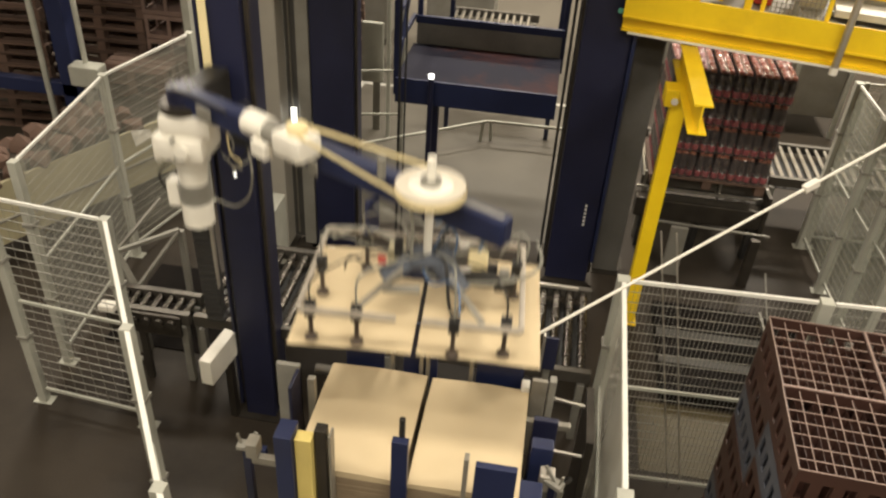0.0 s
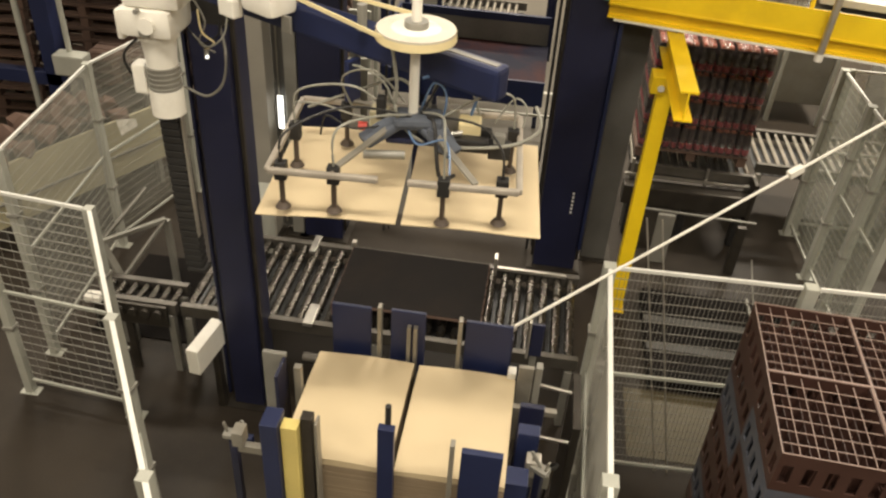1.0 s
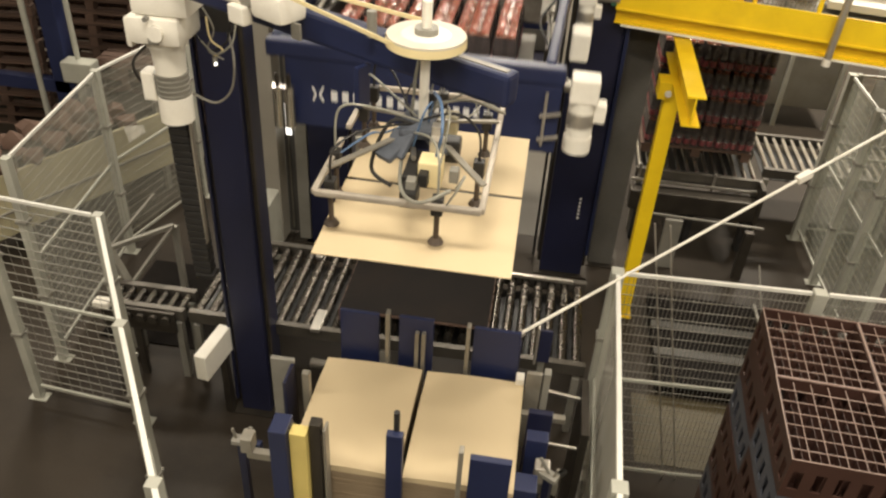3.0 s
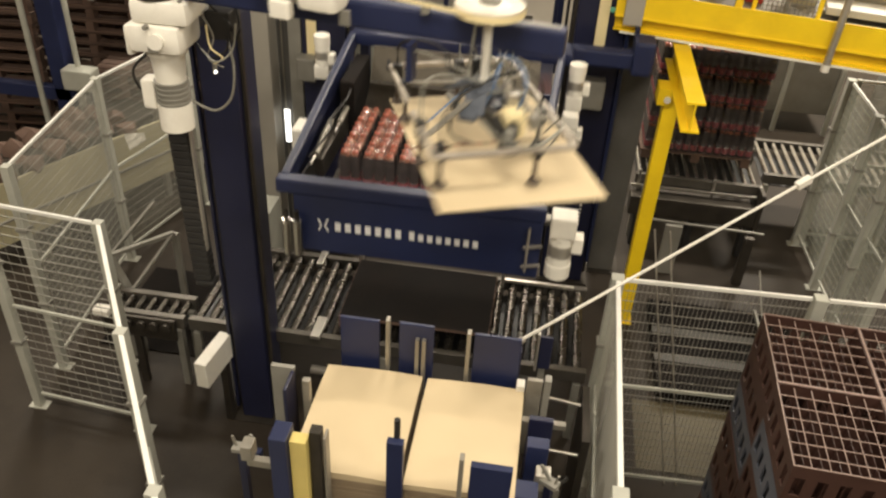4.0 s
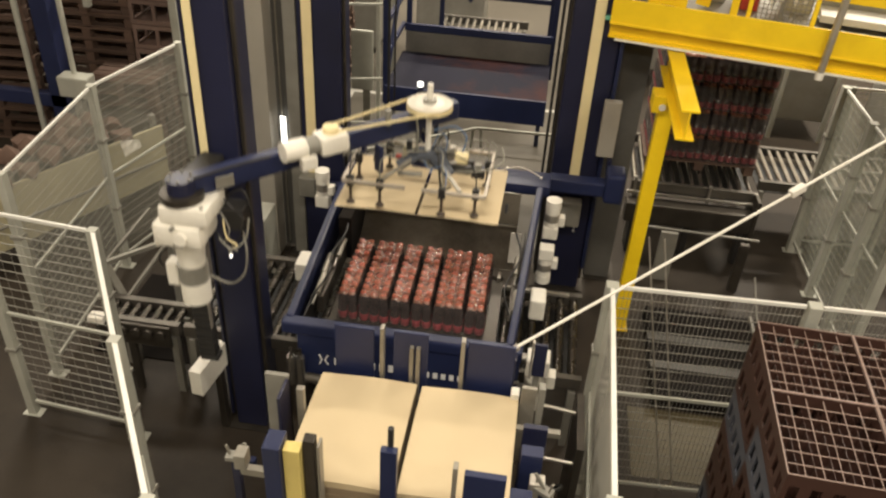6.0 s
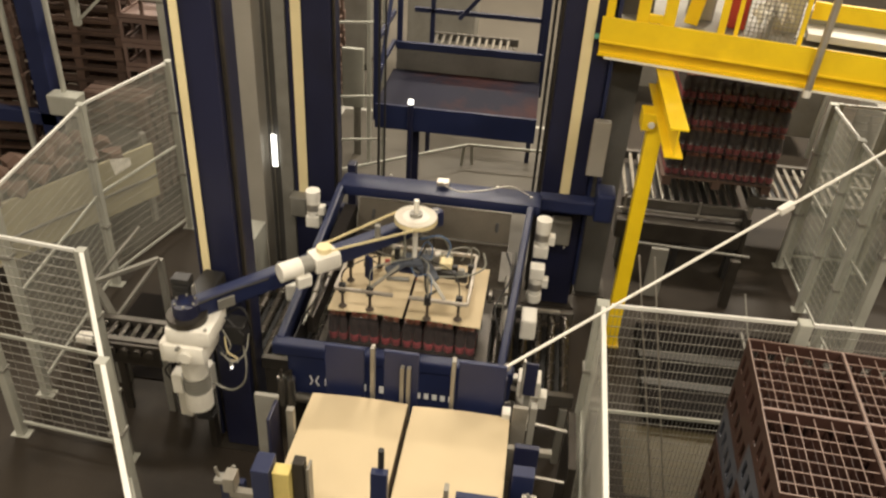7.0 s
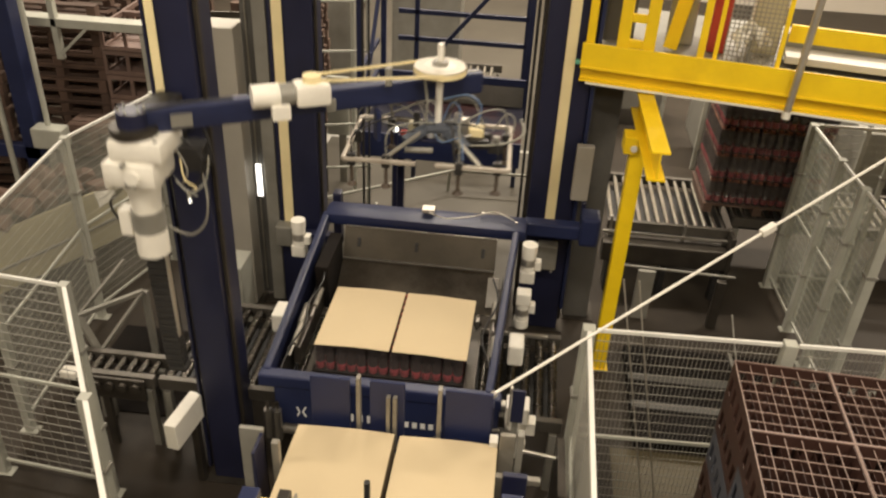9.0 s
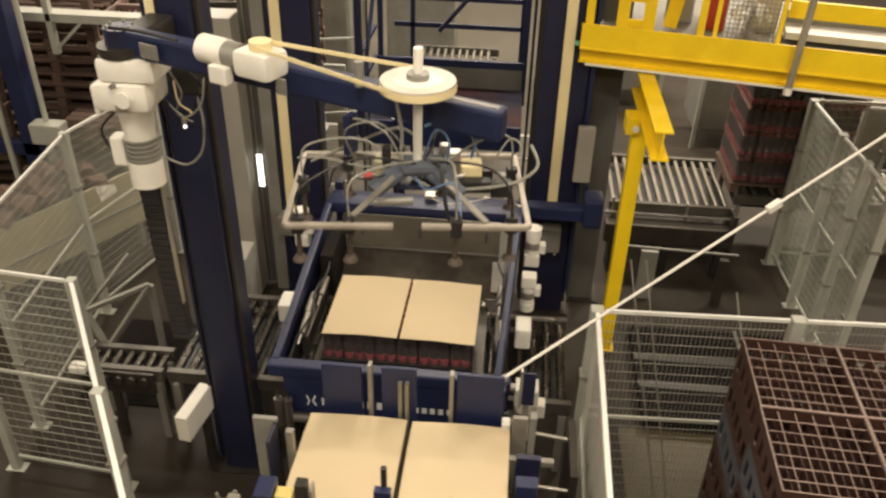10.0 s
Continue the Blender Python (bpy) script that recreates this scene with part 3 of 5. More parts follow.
part("gearbox_lid", box(B(), -0.12, 0.20, -0.13, 0.2, 0.601, 0.73, 0.03), WHITE, GBX, smooth=True)
part("gearbox_side", box(B(), -0.19, -0.151, -0.10, 0.08, 0.40, 0.57, 0.018), WHITE, GBX, smooth=True)
part("bearing_cap", rod(B(), (0.02, -0.151, 0.52), (0.02, -0.172, 0.52), 0.045, 18), WHITE, GBX, smooth=True)
part("mounting_collar", rod(B(), (0, 0, 0.405), (0, 0, 0.439), 0.115, 22), WHITE, GBX, smooth=True)
for bx, by in ((-0.09, -0.10), (0.16, -0.10), (-0.09, 0.17), (0.16, 0.17)):
    part("bolt", rod(B(), (bx, by, 0.73), (bx, by, 0.742), 0.012, 6), DULL, GBX)
for fz in (0.115, 0.145, 0.175, 0.205, 0.235):
    part("cooling_fin", rod(B(), (0, 0, fz - 0.004), (0, 0, fz + 0.004), 0.099, 24), DULL, mt, smooth=True)
part("swing_flange", rod(B(), (0, 0, 0.73), (0, 0, 0.78), 0.135, 28), DARKSTEEL, ARM, smooth=True)
for k, pts in enumerate(([(0.28, 0.2, 0.42), (0.34, 0.1, 0.3), (0.31, 0.09, 0.12), (0.2, 0.1, 0.02), (0.06, 0.11, 0.06)],
                         [(0.2, 0.15, 0.66), (0.34, 0.1, 0.56), (0.30, 0.2, 0.46), (0.2, 0.25, 0.5)],
                         [(0.14, 0.2, 0.6), (0.3, 0.22, 0.7), (0.36, 0.2, 0.5), (0.26, 0.26, 0.38)],
                         [(-0.1, -0.05, 0.4), (-0.19, -0.06, 0.3), (-0.2, 0.0, 0.16), (-0.12, 0.0, 0.1)])):
    part("cable", pipe(B(), pts, 0.008), BLACK if k != 0 else DULL, ARM)
part("valve_block", box(B(), 0.2, 0.34, 0.1, 0.24, 0.46, 0.62, 0.01), BLACK, ARM)
for k, pts in enumerate(([(0.16, 0.12, 0.62), (0.26, 0.05, 0.5), (0.2, 0.08, 0.36), (0.28, 0.1, 0.3)], [(0.18, 0.05, 0.42), (0.27, 0.03, 0.36), (0.35, 0.08, 0.42), (0.37, 0.12, 0.56)],
                         [(0.22, 0.06, 0.56), (0.24, 0.04, 0.44), (0.3, 0.05, 0.38), (0.24, 0.07, 0.33)], [(0.1, 0.17, 0.4), (0.2, 0.12, 0.34), (0.3, 0.11, 0.4), (0.33, 0.09, 0.5)])):
    part("cable", pipe(B(), pts, 0.006, 7), (DULL, HOSE, BELT, BLACK)[k], ARM)
part("gland", rod(B(), (0.24, 0.07, 0.27), (0.24, 0.07, 0.33), 0.014, 12), DULL, ARM, smooth=True)
part("status_light", rod(B(), (0.25, 0.055, 0.29), (0.25, 0.045, 0.29), 0.008, 10), GLOWMAT, ARM, "small white lit lamp")
part("nameplate", box(B(), -0.03, 0.03, -0.158, -0.152, 0.455, 0.49), DULL, ARM)
part("eye_bolt", rod(B(), (-0.02, -0.15, 0.6), (-0.02, -0.18, 0.6), 0.014, 10), DULL, ARM)

# the arm itself, along its own x
SWING = part("arm", bar(B(), (-0.05, 0.0, 0.80), (2.20, 0.15, 0.785), 0.10, 0.145, 0.02), BLUE, ARM, "dark blue box-section arm")
part("pivot_hub", rod(B(), (0, 0, 0.78), (0, 0, 0.872), 0.088, 28), NAVY, SWING, smooth=True)
for k in range(6):
    part("bolt", rod(B(), (0.07 * math.cos(k * math.pi / 3), 0.07 * math.sin(k * math.pi / 3), 0.872), (0.07 * math.cos(k * math.pi / 3), 0.07 * math.sin(k * math.pi / 3), 0.886), 0.009, 6), DULL, SWING)
# thin pale strip paints the highlight along the arm's top
part("arm_highlight", bar(B(), (1.90, 0.132, 0.8615), (2.17, 0.149, 0.8595), 0.03, 0.004), DULL, SWING, "pale strip painting the highlight on the arm end")
part("drive_motor", rod(B(), (0.66, -0.06, 0.90), (0.82, -0.06, 0.90), 0.07, 22), WHITE, SWING, "white horizontal gear motor", smooth=True)
part("cooling_band", rod(B(), (0.82, -0.06, 0.90), (0.91, -0.06, 0.90), 0.065, 22), DULL, SWING, smooth=True)
part("drive_gearbox", box(B(), 0.91, 1.12, -0.14, 0.03, 0.83, 0.96, 0.03), WHITE, SWING, smooth=True)
part("terminal_box", box(B(), 0.76, 0.87, -0.15, -0.09, 0.77, 0.86, 0.01), WHITE, SWING)
part("small_pulley", rod(B(), (1.02, -0.05, 0.96), (1.02, -0.05, 1.0), 0.055, 20), BELT, SWING, smooth=True)
part("drive_belt", bar(B(), (1.02, -0.10, 0.98), (1.84, -0.16, 0.955), 0.006, 0.018), BELT, SWING)
part("drive_belt", bar(B(), (1.02, 0.0, 0.98), (1.84, 0.16, 0.955), 0.006, 0.018), BELT, SWING)
part("cable_clip", box(B(), 0.2, 0.32, -0.064, -0.05, 0.76, 0.84, 0.004), DULL, SWING)
part("cable_clip", box(B(), 1.1, 1.16, -0.064, -0.05, 0.76, 0.84, 0.004), DULL, SWING)
part("cable", pipe(B(), [(0.05, -0.1, 0.9), (0.3, -0.12, 0.93), (0.55, -0.12, 0.93)], 0.009), BLACK, SWING)
part("idler_roller", rod(B(), (1.52, 0.03, 0.86), (1.52, 0.03, 0.975), 0.022, 14), DULL, SWING, smooth=True)
part("tension_bracket", bar(B(), (1.45, 0.04, 0.70), (1.45, 0.04, 0.5), 0.03, 0.08, 0.004), BLUE, SWING)

# gripper on the spindle; z from the disc's level
GRIP = part("gripper", rod(B(), (0, 0, -0.47), (0, 0, 0.16), 0.021, 18), WHITE, ARM, "suction frame hanging from a white spindle", smooth=True)
dk = B()
rod(dk, (0, 0, -0.02), (0, 0, 0.02), 0.165, 40)
rod(dk, (0, 0, -0.032), (0, 0, -0.02), 0.15, 40)
part("belt_disc", dk, DISC, GRIP, "cream belt pulley disc", smooth=True)
part("disc_groove", rod(B(), (0, 0, 0.0201), (0, 0, 0.024), 0.105, 36, 0.10), WHITE, GRIP, smooth=True)
part("disc_rim", rod(B(), (0, 0, -0.022), (0, 0, 0.012), 0.169, 40, cap=False), BELT, GRIP, smooth=True)
part("disc_hub", rod(B(), (0, 0, 0.024), (0, 0, 0.05), 0.05, 18), DULL, GRIP, smooth=True)
FZ, FX0, FX1, FY0, FY1 = -0.50, -0.56, 0.48, -0.36, 0.32
tubes = [((FX0, FY1, FZ), (-0.12, FY1, FZ)), ((-0.12, FY1, FZ), (FX1, FY1, FZ)), ((FX0, FY0, FZ), (FX0, FY1, FZ)), ((FX1, FY0, FZ), (FX1, FY1, FZ)),
         ((FX0, FY0, FZ), (-0.10, FY0, FZ)), ((0.02, FY0, FZ), (FX1, FY0, FZ))]
for a, b in tubes:
    part("frame_tube", bar(B(), a, b, 0.027, 0.027, 0.008), TUBE, GRIP)
for a, b in (((-0.30, FY0 + 0.01, FZ + 0.015), (-0.06, -0.03, FZ + 0.11)), ((0.30, FY0 + 0.01, FZ + 0.015), (0.06, -0.03, FZ + 0.11)), ((-0.3, FY1 - 0.01, FZ + 0.015), (-0.05, 0.05, FZ + 0.11)), ((0.3, FY1 - 0.01, FZ + 0.015), (0.05, 0.05, FZ + 0.11))):
    part("cross_arm", bar(B(), a, b, 0.03, 0.012, 0.003), STRIP, GRIP)
part("hub_plate", box(B(), -0.11, 0.11, -0.08, 0.08, FZ + 0.02, FZ + 0.045, 0.01), NAVY, GRIP)
hub = B()
bar(hub, (-0.02, 0.0, FZ + 0.13), (-0.20, -0.12, FZ + 0.04), 0.10, 0.035, 0.012)
bar(hub, (0.0, 0.0, FZ + 0.13), (0.20, -0.14, FZ + 0.03), 0.09, 0.035, 0.012)
bar(hub, (-0.08, -0.02, FZ + 0.115), (0.13, -0.01, FZ + 0.12), 0.15, 0.05, 0.022)
bar(hub, (0.10, -0.06, FZ + 0.12), (0.17, -0.10, FZ + 0.03), 0.11, 0.03, 0.012)
bar(hub, (0.02, 0.02, FZ + 0.12), (0.16, 0.12, FZ + 0.06), 0.07, 0.03, 0.01)
part("hub_bracket", hub, HUBGREY, GRIP, "grey-blue folded hub bracket")
part("vacuum_valve", box(B(), 0.2, 0.3, 0.03, 0.13, FZ - 0.03, FZ + 0.09, 0.01), BELT, GRIP, "tan vacuum valve")
part("vacuum_valve", box(B(), -0.2, -0.12, 0.05, 0.14, FZ, FZ + 0.1, 0.01), TARP, GRIP)
part("red_valve", rod(B(), (-0.25, 0.06, FZ + 0.02), (-0.21, 0.06, FZ + 0.02), 0.02, 14), RED, GRIP, "red valve", smooth=True)
part("valve_block", box(B(), 0.1, 0.34, -0.03, 0.03, FZ - 0.02, FZ + 0.04, 0.008), BLACK, GRIP)
part("valve_block", box(B(), 0.14, 0.2, 0.06, 0.12, FZ + 0.02, FZ + 0.14, 0.008), ALU, GRIP)
part("valve_block", box(B(), 0.04, 0.12, 0.1, 0.18, FZ + 0.0, FZ + 0.1, 0.008), BLACK, GRIP)
part("vacuum_generator", rod(B(), (-0.2, -0.12, FZ - 0.02), (-0.02, -0.1, FZ - 0.02), 0.02, 16), DULL, GRIP, "grey vacuum generator tube", smooth=True)
part("valve_block", box(B(), 0.34, 0.44, -0.02, 0.05, FZ - 0.05, FZ + 0.02, 0.008), BLACK, GRIP)
part("fitting", rod(B(), (0.12, -0.02, FZ + 0.05), (0.22, 0.0, FZ + 0.06), 0.012, 12), STEEL, GRIP, smooth=True)
part("fitting", box(B(), -0.16, -0.12, -0.02, 0.03, FZ + 0.1, FZ + 0.2, 0.006), BLACK, GRIP)
cups = [(-0.51, -0.33), (-0.29, -0.33), (0.17, -0.35), (0.41, -0.31), (-0.53, 0.02), (-0.34, 0.26), (0.12, 0.27), (0.45, 0.14)]
for cx, cy in cups:
    s = part("suction_cup", rod(B(), (cx, cy, -0.69), (cx, cy, -0.668), 0.034, 16, 0.020), CUPBROWN, GRIP, "worn brown rubber suction cup", smooth=True)
    part("cup_stem", rod(B(), (cx, cy, -0.668), (cx, cy, FZ + 0.03), 0.0115, 10), CUPBROWN, s, smooth=True)
    part("stem_clamp", box(B(), cx - 0.026, cx + 0.026, cy - 0.024, cy + 0.024, FZ - 0.05, FZ + 0.03, 0.006), BLACK, s)
for k, (cx, cy) in enumerate(cups):
    a = (0.08 * math.cos(k * 0.8), 0.08 * math.sin(k * 0.8), FZ + 0.1)
    part("hose", pipe(B(), [(cx, cy, FZ + 0.03), (cx * 0.95, cy * 0.95, FZ + 0.16 + 0.03 * (k % 3)), (cx * 0.55 + 0.04, cy * 0.55, FZ + 0.23 - 0.03 * (k % 2)), a], 0.0055, 7), HOSE if k % 3 else BLACK, GRIP)
part("hose", pipe(B(), [(-0.10, -0.02, -0.03), (-0.07, -0.05, -0.2), (-0.06, -0.06, -0.36), (0.08, -0.07, FZ + 0.03), (0.4, -0.02, FZ + 0.02), (0.56, 0.08, FZ + 0.06), (0.54, 0.2, FZ + 0.12)], 0.008, 8), HOSE, GRIP)
part("hose", pipe(B(), [(-0.52, 0.24, FZ), (-0.3, 0.34, FZ + 0.06), (-0.1, 0.2, FZ + 0.2), (0.0, 0.06, FZ + 0.22)], 0.007, 8), HOSE, GRIP)
part("hose", pipe(B(), [(0.03, 0.05, -0.22), (0.18, 0.1, -0.2), (0.27, 0.12, -0.28), (0.25, 0.1, FZ + 0.1)], 0.007, 8), HOSEBLUE, GRIP)
part("hose", pipe(B(), [(0.05, 0.02, FZ + 0.1), (0.1, -0.12, FZ + 0.16), (0.14, -0.2, FZ - 0.05), (0.2, -0.1, FZ - 0.1)], 0.009, 8), BLACK, GRIP)

for k, pts in enumerate((
        [(-0.30, 0.22, FZ + 0.02), (-0.34, 0.16, FZ + 0.20), (-0.18, 0.08, FZ + 0.28), (-0.04, 0.04, FZ + 0.16)],
        [(-0.40, -0.05, FZ + 0.02), (-0.36, -0.10, FZ + 0.14), (-0.25, -0.12, FZ + 0.10), (-0.14, -0.06, FZ + 0.09)],
        [(0.06, 0.08, FZ + 0.1), (0.10, 0.12, FZ + 0.25), (0.22, 0.14, FZ + 0.24), (0.30, 0.12, FZ + 0.06)],
        [(0.12, -0.02, FZ + 0.06), (0.14, 0.02, FZ + 0.22), (0.08, 0.05, FZ + 0.26), (0.03, 0.03, FZ + 0.14)],
        [(0.36, 0.2, FZ + 0.02), (0.44, 0.24, FZ + 0.13), (0.50, 0.22, FZ + 0.10), (0.49, 0.18, FZ + 0.02)],
        [(-0.58, 0.20, FZ + 0.04), (-0.45, 0.22, FZ + 0.03), (-0.28, 0.16, FZ + 0.02), (-0.12, 0.06, FZ + 0.06)],
        [(-0.02, -0.06, FZ + 0.1), (0.04, -0.16, FZ + 0.07), (0.16, -0.2, FZ + 0.12), (0.19, -0.32, FZ + 0.03)])):
    part("hose", pipe(B(), pts, 0.0048, 6), (HOSE, BLACK, HOSE, HOSEBLUE, HOSE, HOSE, HOSEBLUE)[k], GRIP)
for k, (vx, vy, vz, m) in enumerate(((0.30, 0.04, 0.0, BLACK), (0.36, 0.0, 0.0, DULL), (0.24, 0.16, 0.0, DULL), (-0.12, -0.02, 0.06, DULL), (0.02, 0.14, 0.02, BLACK), (0.1, 0.06, 0.12, ALU), (-0.18, 0.1, 0.04, BLACK))):
    part("valve_block", box(B(), vx, vx + 0.05, vy, vy + 0.04, FZ + vz, FZ + vz + 0.06, 0.006), m, GRIP)


# The two sheets that the gripper carries
def carried_sheet(side):
    bm = B()
    n = 12
    w, d = (0.605 if side < 0 else 0.595), 0.82
    top, bot = [], []
    for i in range(n + 1):
        for j in range(3):
            u, v = i / n, j / 2
            x = side * (0.012 + u * w)
            z = (-0.014 if side < 0 else -0.006) * u ** 2 - 0.003 * math.cos(u * 7)
            top.append(bm.verts.new((x, -d / 2 + v * d, z)))
            bot.append(bm.verts.new((x, -d / 2 + v * d, z - 0.005)))
    f = lambda i, j: i * 3 + j
    for i in range(n):
        for j in range(2):
            bm.faces.new((top[f(i, j)], top[f(i + 1, j)], top[f(i + 1, j + 1)], top[f(i, j + 1)]))
            bm.faces.new((bot[f(i, j)], bot[f(i, j + 1)], bot[f(i + 1, j + 1)], bot[f(i + 1, j)]))
    for i in range(n):
        bm.faces.new((top[f(i, 0)], bot[f(i, 0)], bot[f(i + 1, 0)], top[f(i + 1, 0)]))
        bm.faces.new((top[f(i, 2)], top[f(i + 1, 2)], bot[f(i + 1, 2)], bot[f(i, 2)]))
    for i in (0, n):
        for j in range(2):
            bm.faces.new((top[f(i, j)], top[f(i, j + 1)], bot[f(i, j + 1)], bot[f(i, j)]))
    bmesh.ops.recalc_face_normals(bm, faces=bm.faces)
    return solid("cardboard_sheet", bm, CARD, "thin tan cardboard layer sheet held by suction cups", "cardboard", "", "carried sheets", True)


SHEETS = [carried_sheet(-1), carried_sheet(1)]

# Energy chain that hangs beneath the carriage
CHAIN = thing("energy_chain", pose(-1.67, 0.66, 2.2), "black hanging energy chain beside the column", "cable chain")
lk = mesh_of("chain_link", box(B(), -0.062, 0.062, -0.045, 0.045, 0, 0.046, 0.008), BLACK)
for k in range(25):
    piece("chain_link", lk, CHAIN, pose(0.0012 * (16 - k), 0, 0.05 * (k - 8)))
part("guide_strip", box(B(), 0.066, 0.078, -0.04, 0.0, -0.15, 0.8, 0.002), ALU, CHAIN)
part("chain_end", box(B(), -0.04, 0.10, -0.05, 0.05, -0.45, -0.405, 0.02), BLACK, CHAIN)


# Sheet magazine: two stacks of cardboard between guides
def sheet_stack(x0, x1, y0, y1, z0, z1):
    s = thing("cardboard_stack", pose(0, 0, 0), "tall neat stack of tan cardboard layer sheets", "cardboard stack", "sheet stacks")
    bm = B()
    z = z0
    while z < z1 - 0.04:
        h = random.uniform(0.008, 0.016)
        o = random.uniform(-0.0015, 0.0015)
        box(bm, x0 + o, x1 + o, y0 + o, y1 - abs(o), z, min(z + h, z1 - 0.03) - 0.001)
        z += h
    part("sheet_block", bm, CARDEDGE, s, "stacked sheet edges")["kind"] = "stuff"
    n = 10
    tb = B()
    rows = []
    for i in range(n + 1):
        rows.append([])
        for j in range(n + 1):
            u, v = i / n, j / n
            zz = z1 + 0.010 * math.sin(u * 3.1) - 0.018 * max(0, v - 0.75) * 4 + 0.004 * math.sin(5 * v + 3 * u)
            rows[-1].append(tb.verts.new((x0 + u * (x1 - x0), y0 + v * (y1 - y0), zz)))
    for i in range(n):
        for j in range(n):
            tb.faces.new((rows[i][j], rows[i + 1][j], rows[i + 1][j + 1], rows[i][j + 1]))
    r = bmesh.ops.extrude_face_region(tb, geom=list(tb.faces))
    for v in r["geom"]:
        if isinstance(v, bmesh.types.BMVert):
            v.co.z = z1 - 0.032
    bmesh.ops.recalc_face_normals(tb, faces=tb.faces)
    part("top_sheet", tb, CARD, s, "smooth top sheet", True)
    return s


sheet_stack(-0.605, -0.018, -0.83, 0.0, 0.32, 1.8)
sheet_stack(0.014, 0.60, -0.83, 0.0, 0.32, 1.8)
tb = thing("magazine_table", pose(0, 0, 0), "dark steel lifting table beneath the cardboard stacks", "table")
part("tabletop", box(B(), -0.66, 0.66, -0.86, 0.05, 0.26, 0.318, 0.008), DARKSTEEL, tb)
for sx in (-0.55, 0.55):
    for sy in (-0.75, -0.05):
        part("leg", box(B(), sx - 0.04, sx + 0.04, sy - 0.04, sy + 0.04, 0, 0.26, 0.004), DARKSTEEL, tb)


def guide(name, label, x0, x1, y0, y1, z0, z1, material, rods=()):
    g = thing(name, pose(0, 0, 0), label, "guide")
    part("plate", box(B(), x0, x1, y0, y1, z0, z1, 0.006), material, g)
    part("post", box(B(), (x0 + x1) / 2 - 0.03, (x0 + x1) / 2 + 0.03, y1 + 0.001 if y0 > -0.4 else y0 - 0.05, y1 + 0.05 if y0 > -0.4 else y0 - 0.001, 0, z0 + 0.1, 0.004), NAVY, g)
    for rx, rz in rods:
        part("guide_strip", box(B(), rx - 0.012, rx + 0.012, y0 - 0.03, y0 + 0.02, rz - 0.42, rz, 0.004), STRIP, g)
    return g


guide("stack_guide", "dark blue steel guide plate behind the cardboard stack", -0.54, -0.30, 0.06, 0.085, 1.35, 2.12, BLUE, ((-0.245, 2.16),))
guide("stack_guide", "dark blue steel guide plate behind the cardboard stack", -0.18, 0.03, 0.06, 0.085, 1.35, 2.13, BLUE, ((-0.065, 2.04), (-0.025, 2.04)))
guide("stack_guide", "dark blue steel guide plate behind the cardboard stack", 0.27, 0.55, 0.06, 0.085, 1.35, 2.12, BLUE, ((0.24, 2.14),))
guide("stack_guide", "narrow blue guide plate before the cardboard stack", -0.065, 0.02, -0.89, -0.845, 0.9, 2.17, BLUE)
guide("stack_guide", "broad blue guide plate before the cardboard stack", 0.36, 0.57, -0.89, -0.85, 0.9, 2.09, BLUE, ((0.315, 2.16),))
fp = thing("guide_rod", pose(0, 0, 0), "black rounded rod on the narrow guide", "guide")
part("rod", rod(B(), (-0.02, -0.838, 1.6), (-0.02, -0.838, 2.29), 0.016, 12), BLACK, fp, smooth=True)
# grey angle strips and clamps round the stacks
def clamp(label, pieces):
    c = thing("side_clamp", pose(0, 0, 0), label, "clamp")
    for nm, (x0, x1, y0, y1, z0, z1), m in pieces:
        part(nm, box(B(), x0, x1, y0, y1, z0, z1, 0.006), m, c)
    return c


clamp("blue and grey clamp post with a yellow strip", (
    ("plate", (-0.63, -0.54, -1.00, -0.87, 0.0, 2.20), BLUE), ("yellow_strip", (-0.535, -0.45, -0.97, -0.90, 0.2, 2.17), PALEYELLOW),
    ("pusher", (-0.445, -0.385, -0.93, -0.87, 1.0, 2.21), DARKSTEEL), ("strip", (-0.375, -0.36, -0.93, -0.86, 1.0, 2.18), STRIP),
    ("bracket", (-0.78, -0.64, -0.94, -0.90, 1.90, 1.95), STRIP), ("bolt_block", (-0.80, -0.74, -0.96, -0.88, 1.96, 2.06), STRIP)))
clamp("grey sheet-steel side guide beside the stack", (
    ("plate", (-0.86, -0.72, -0.30, -0.27, 1.3, 2.0), DULL), ("side_plate", (-0.74, -0.72, -0.46, -0.27, 1.3, 1.98), NAVY),
    ("angle", (-0.66, -0.615, -0.36, -0.32, 1.25, 1.97), STRIP), ("arm", (-0.95, -0.84, -0.62, -0.58, 1.55, 1.62), BLUE), ("post", (-0.86, -0.80, -0.4, -0.3, 0, 1.3), NAVY)))
clamp("blue side guide with steel clamps beside the stack", (
    ("plate", (0.64, 0.76, -0.52, -0.44, 0.0, 1.88), BLUE), ("plate", (0.64, 0.78, -0.30, -0.26, 1.2, 1.86), NAVY),
    ("angle", (0.61, 0.70, -0.06, -0.03, 1.3, 1.93), STRIP), ("angle", (0.71, 0.75, -0.06, 0.0, 1.4, 1.94), DULL),
    ("bar", (0.60, 0.86, -0.22, -0.18, 1.72, 1.76), STRIP), ("bolt_block", (0.70, 0.78, -0.66, -0.58, 1.7, 1.82), ALU),
    ("plate", (0.60, 0.72, -0.80, -0.68, 0.6, 1.80), BLUE), ("bracket", (0.72, 0.84, -0.64, -0.60, 1.60, 1.70), DULL)))
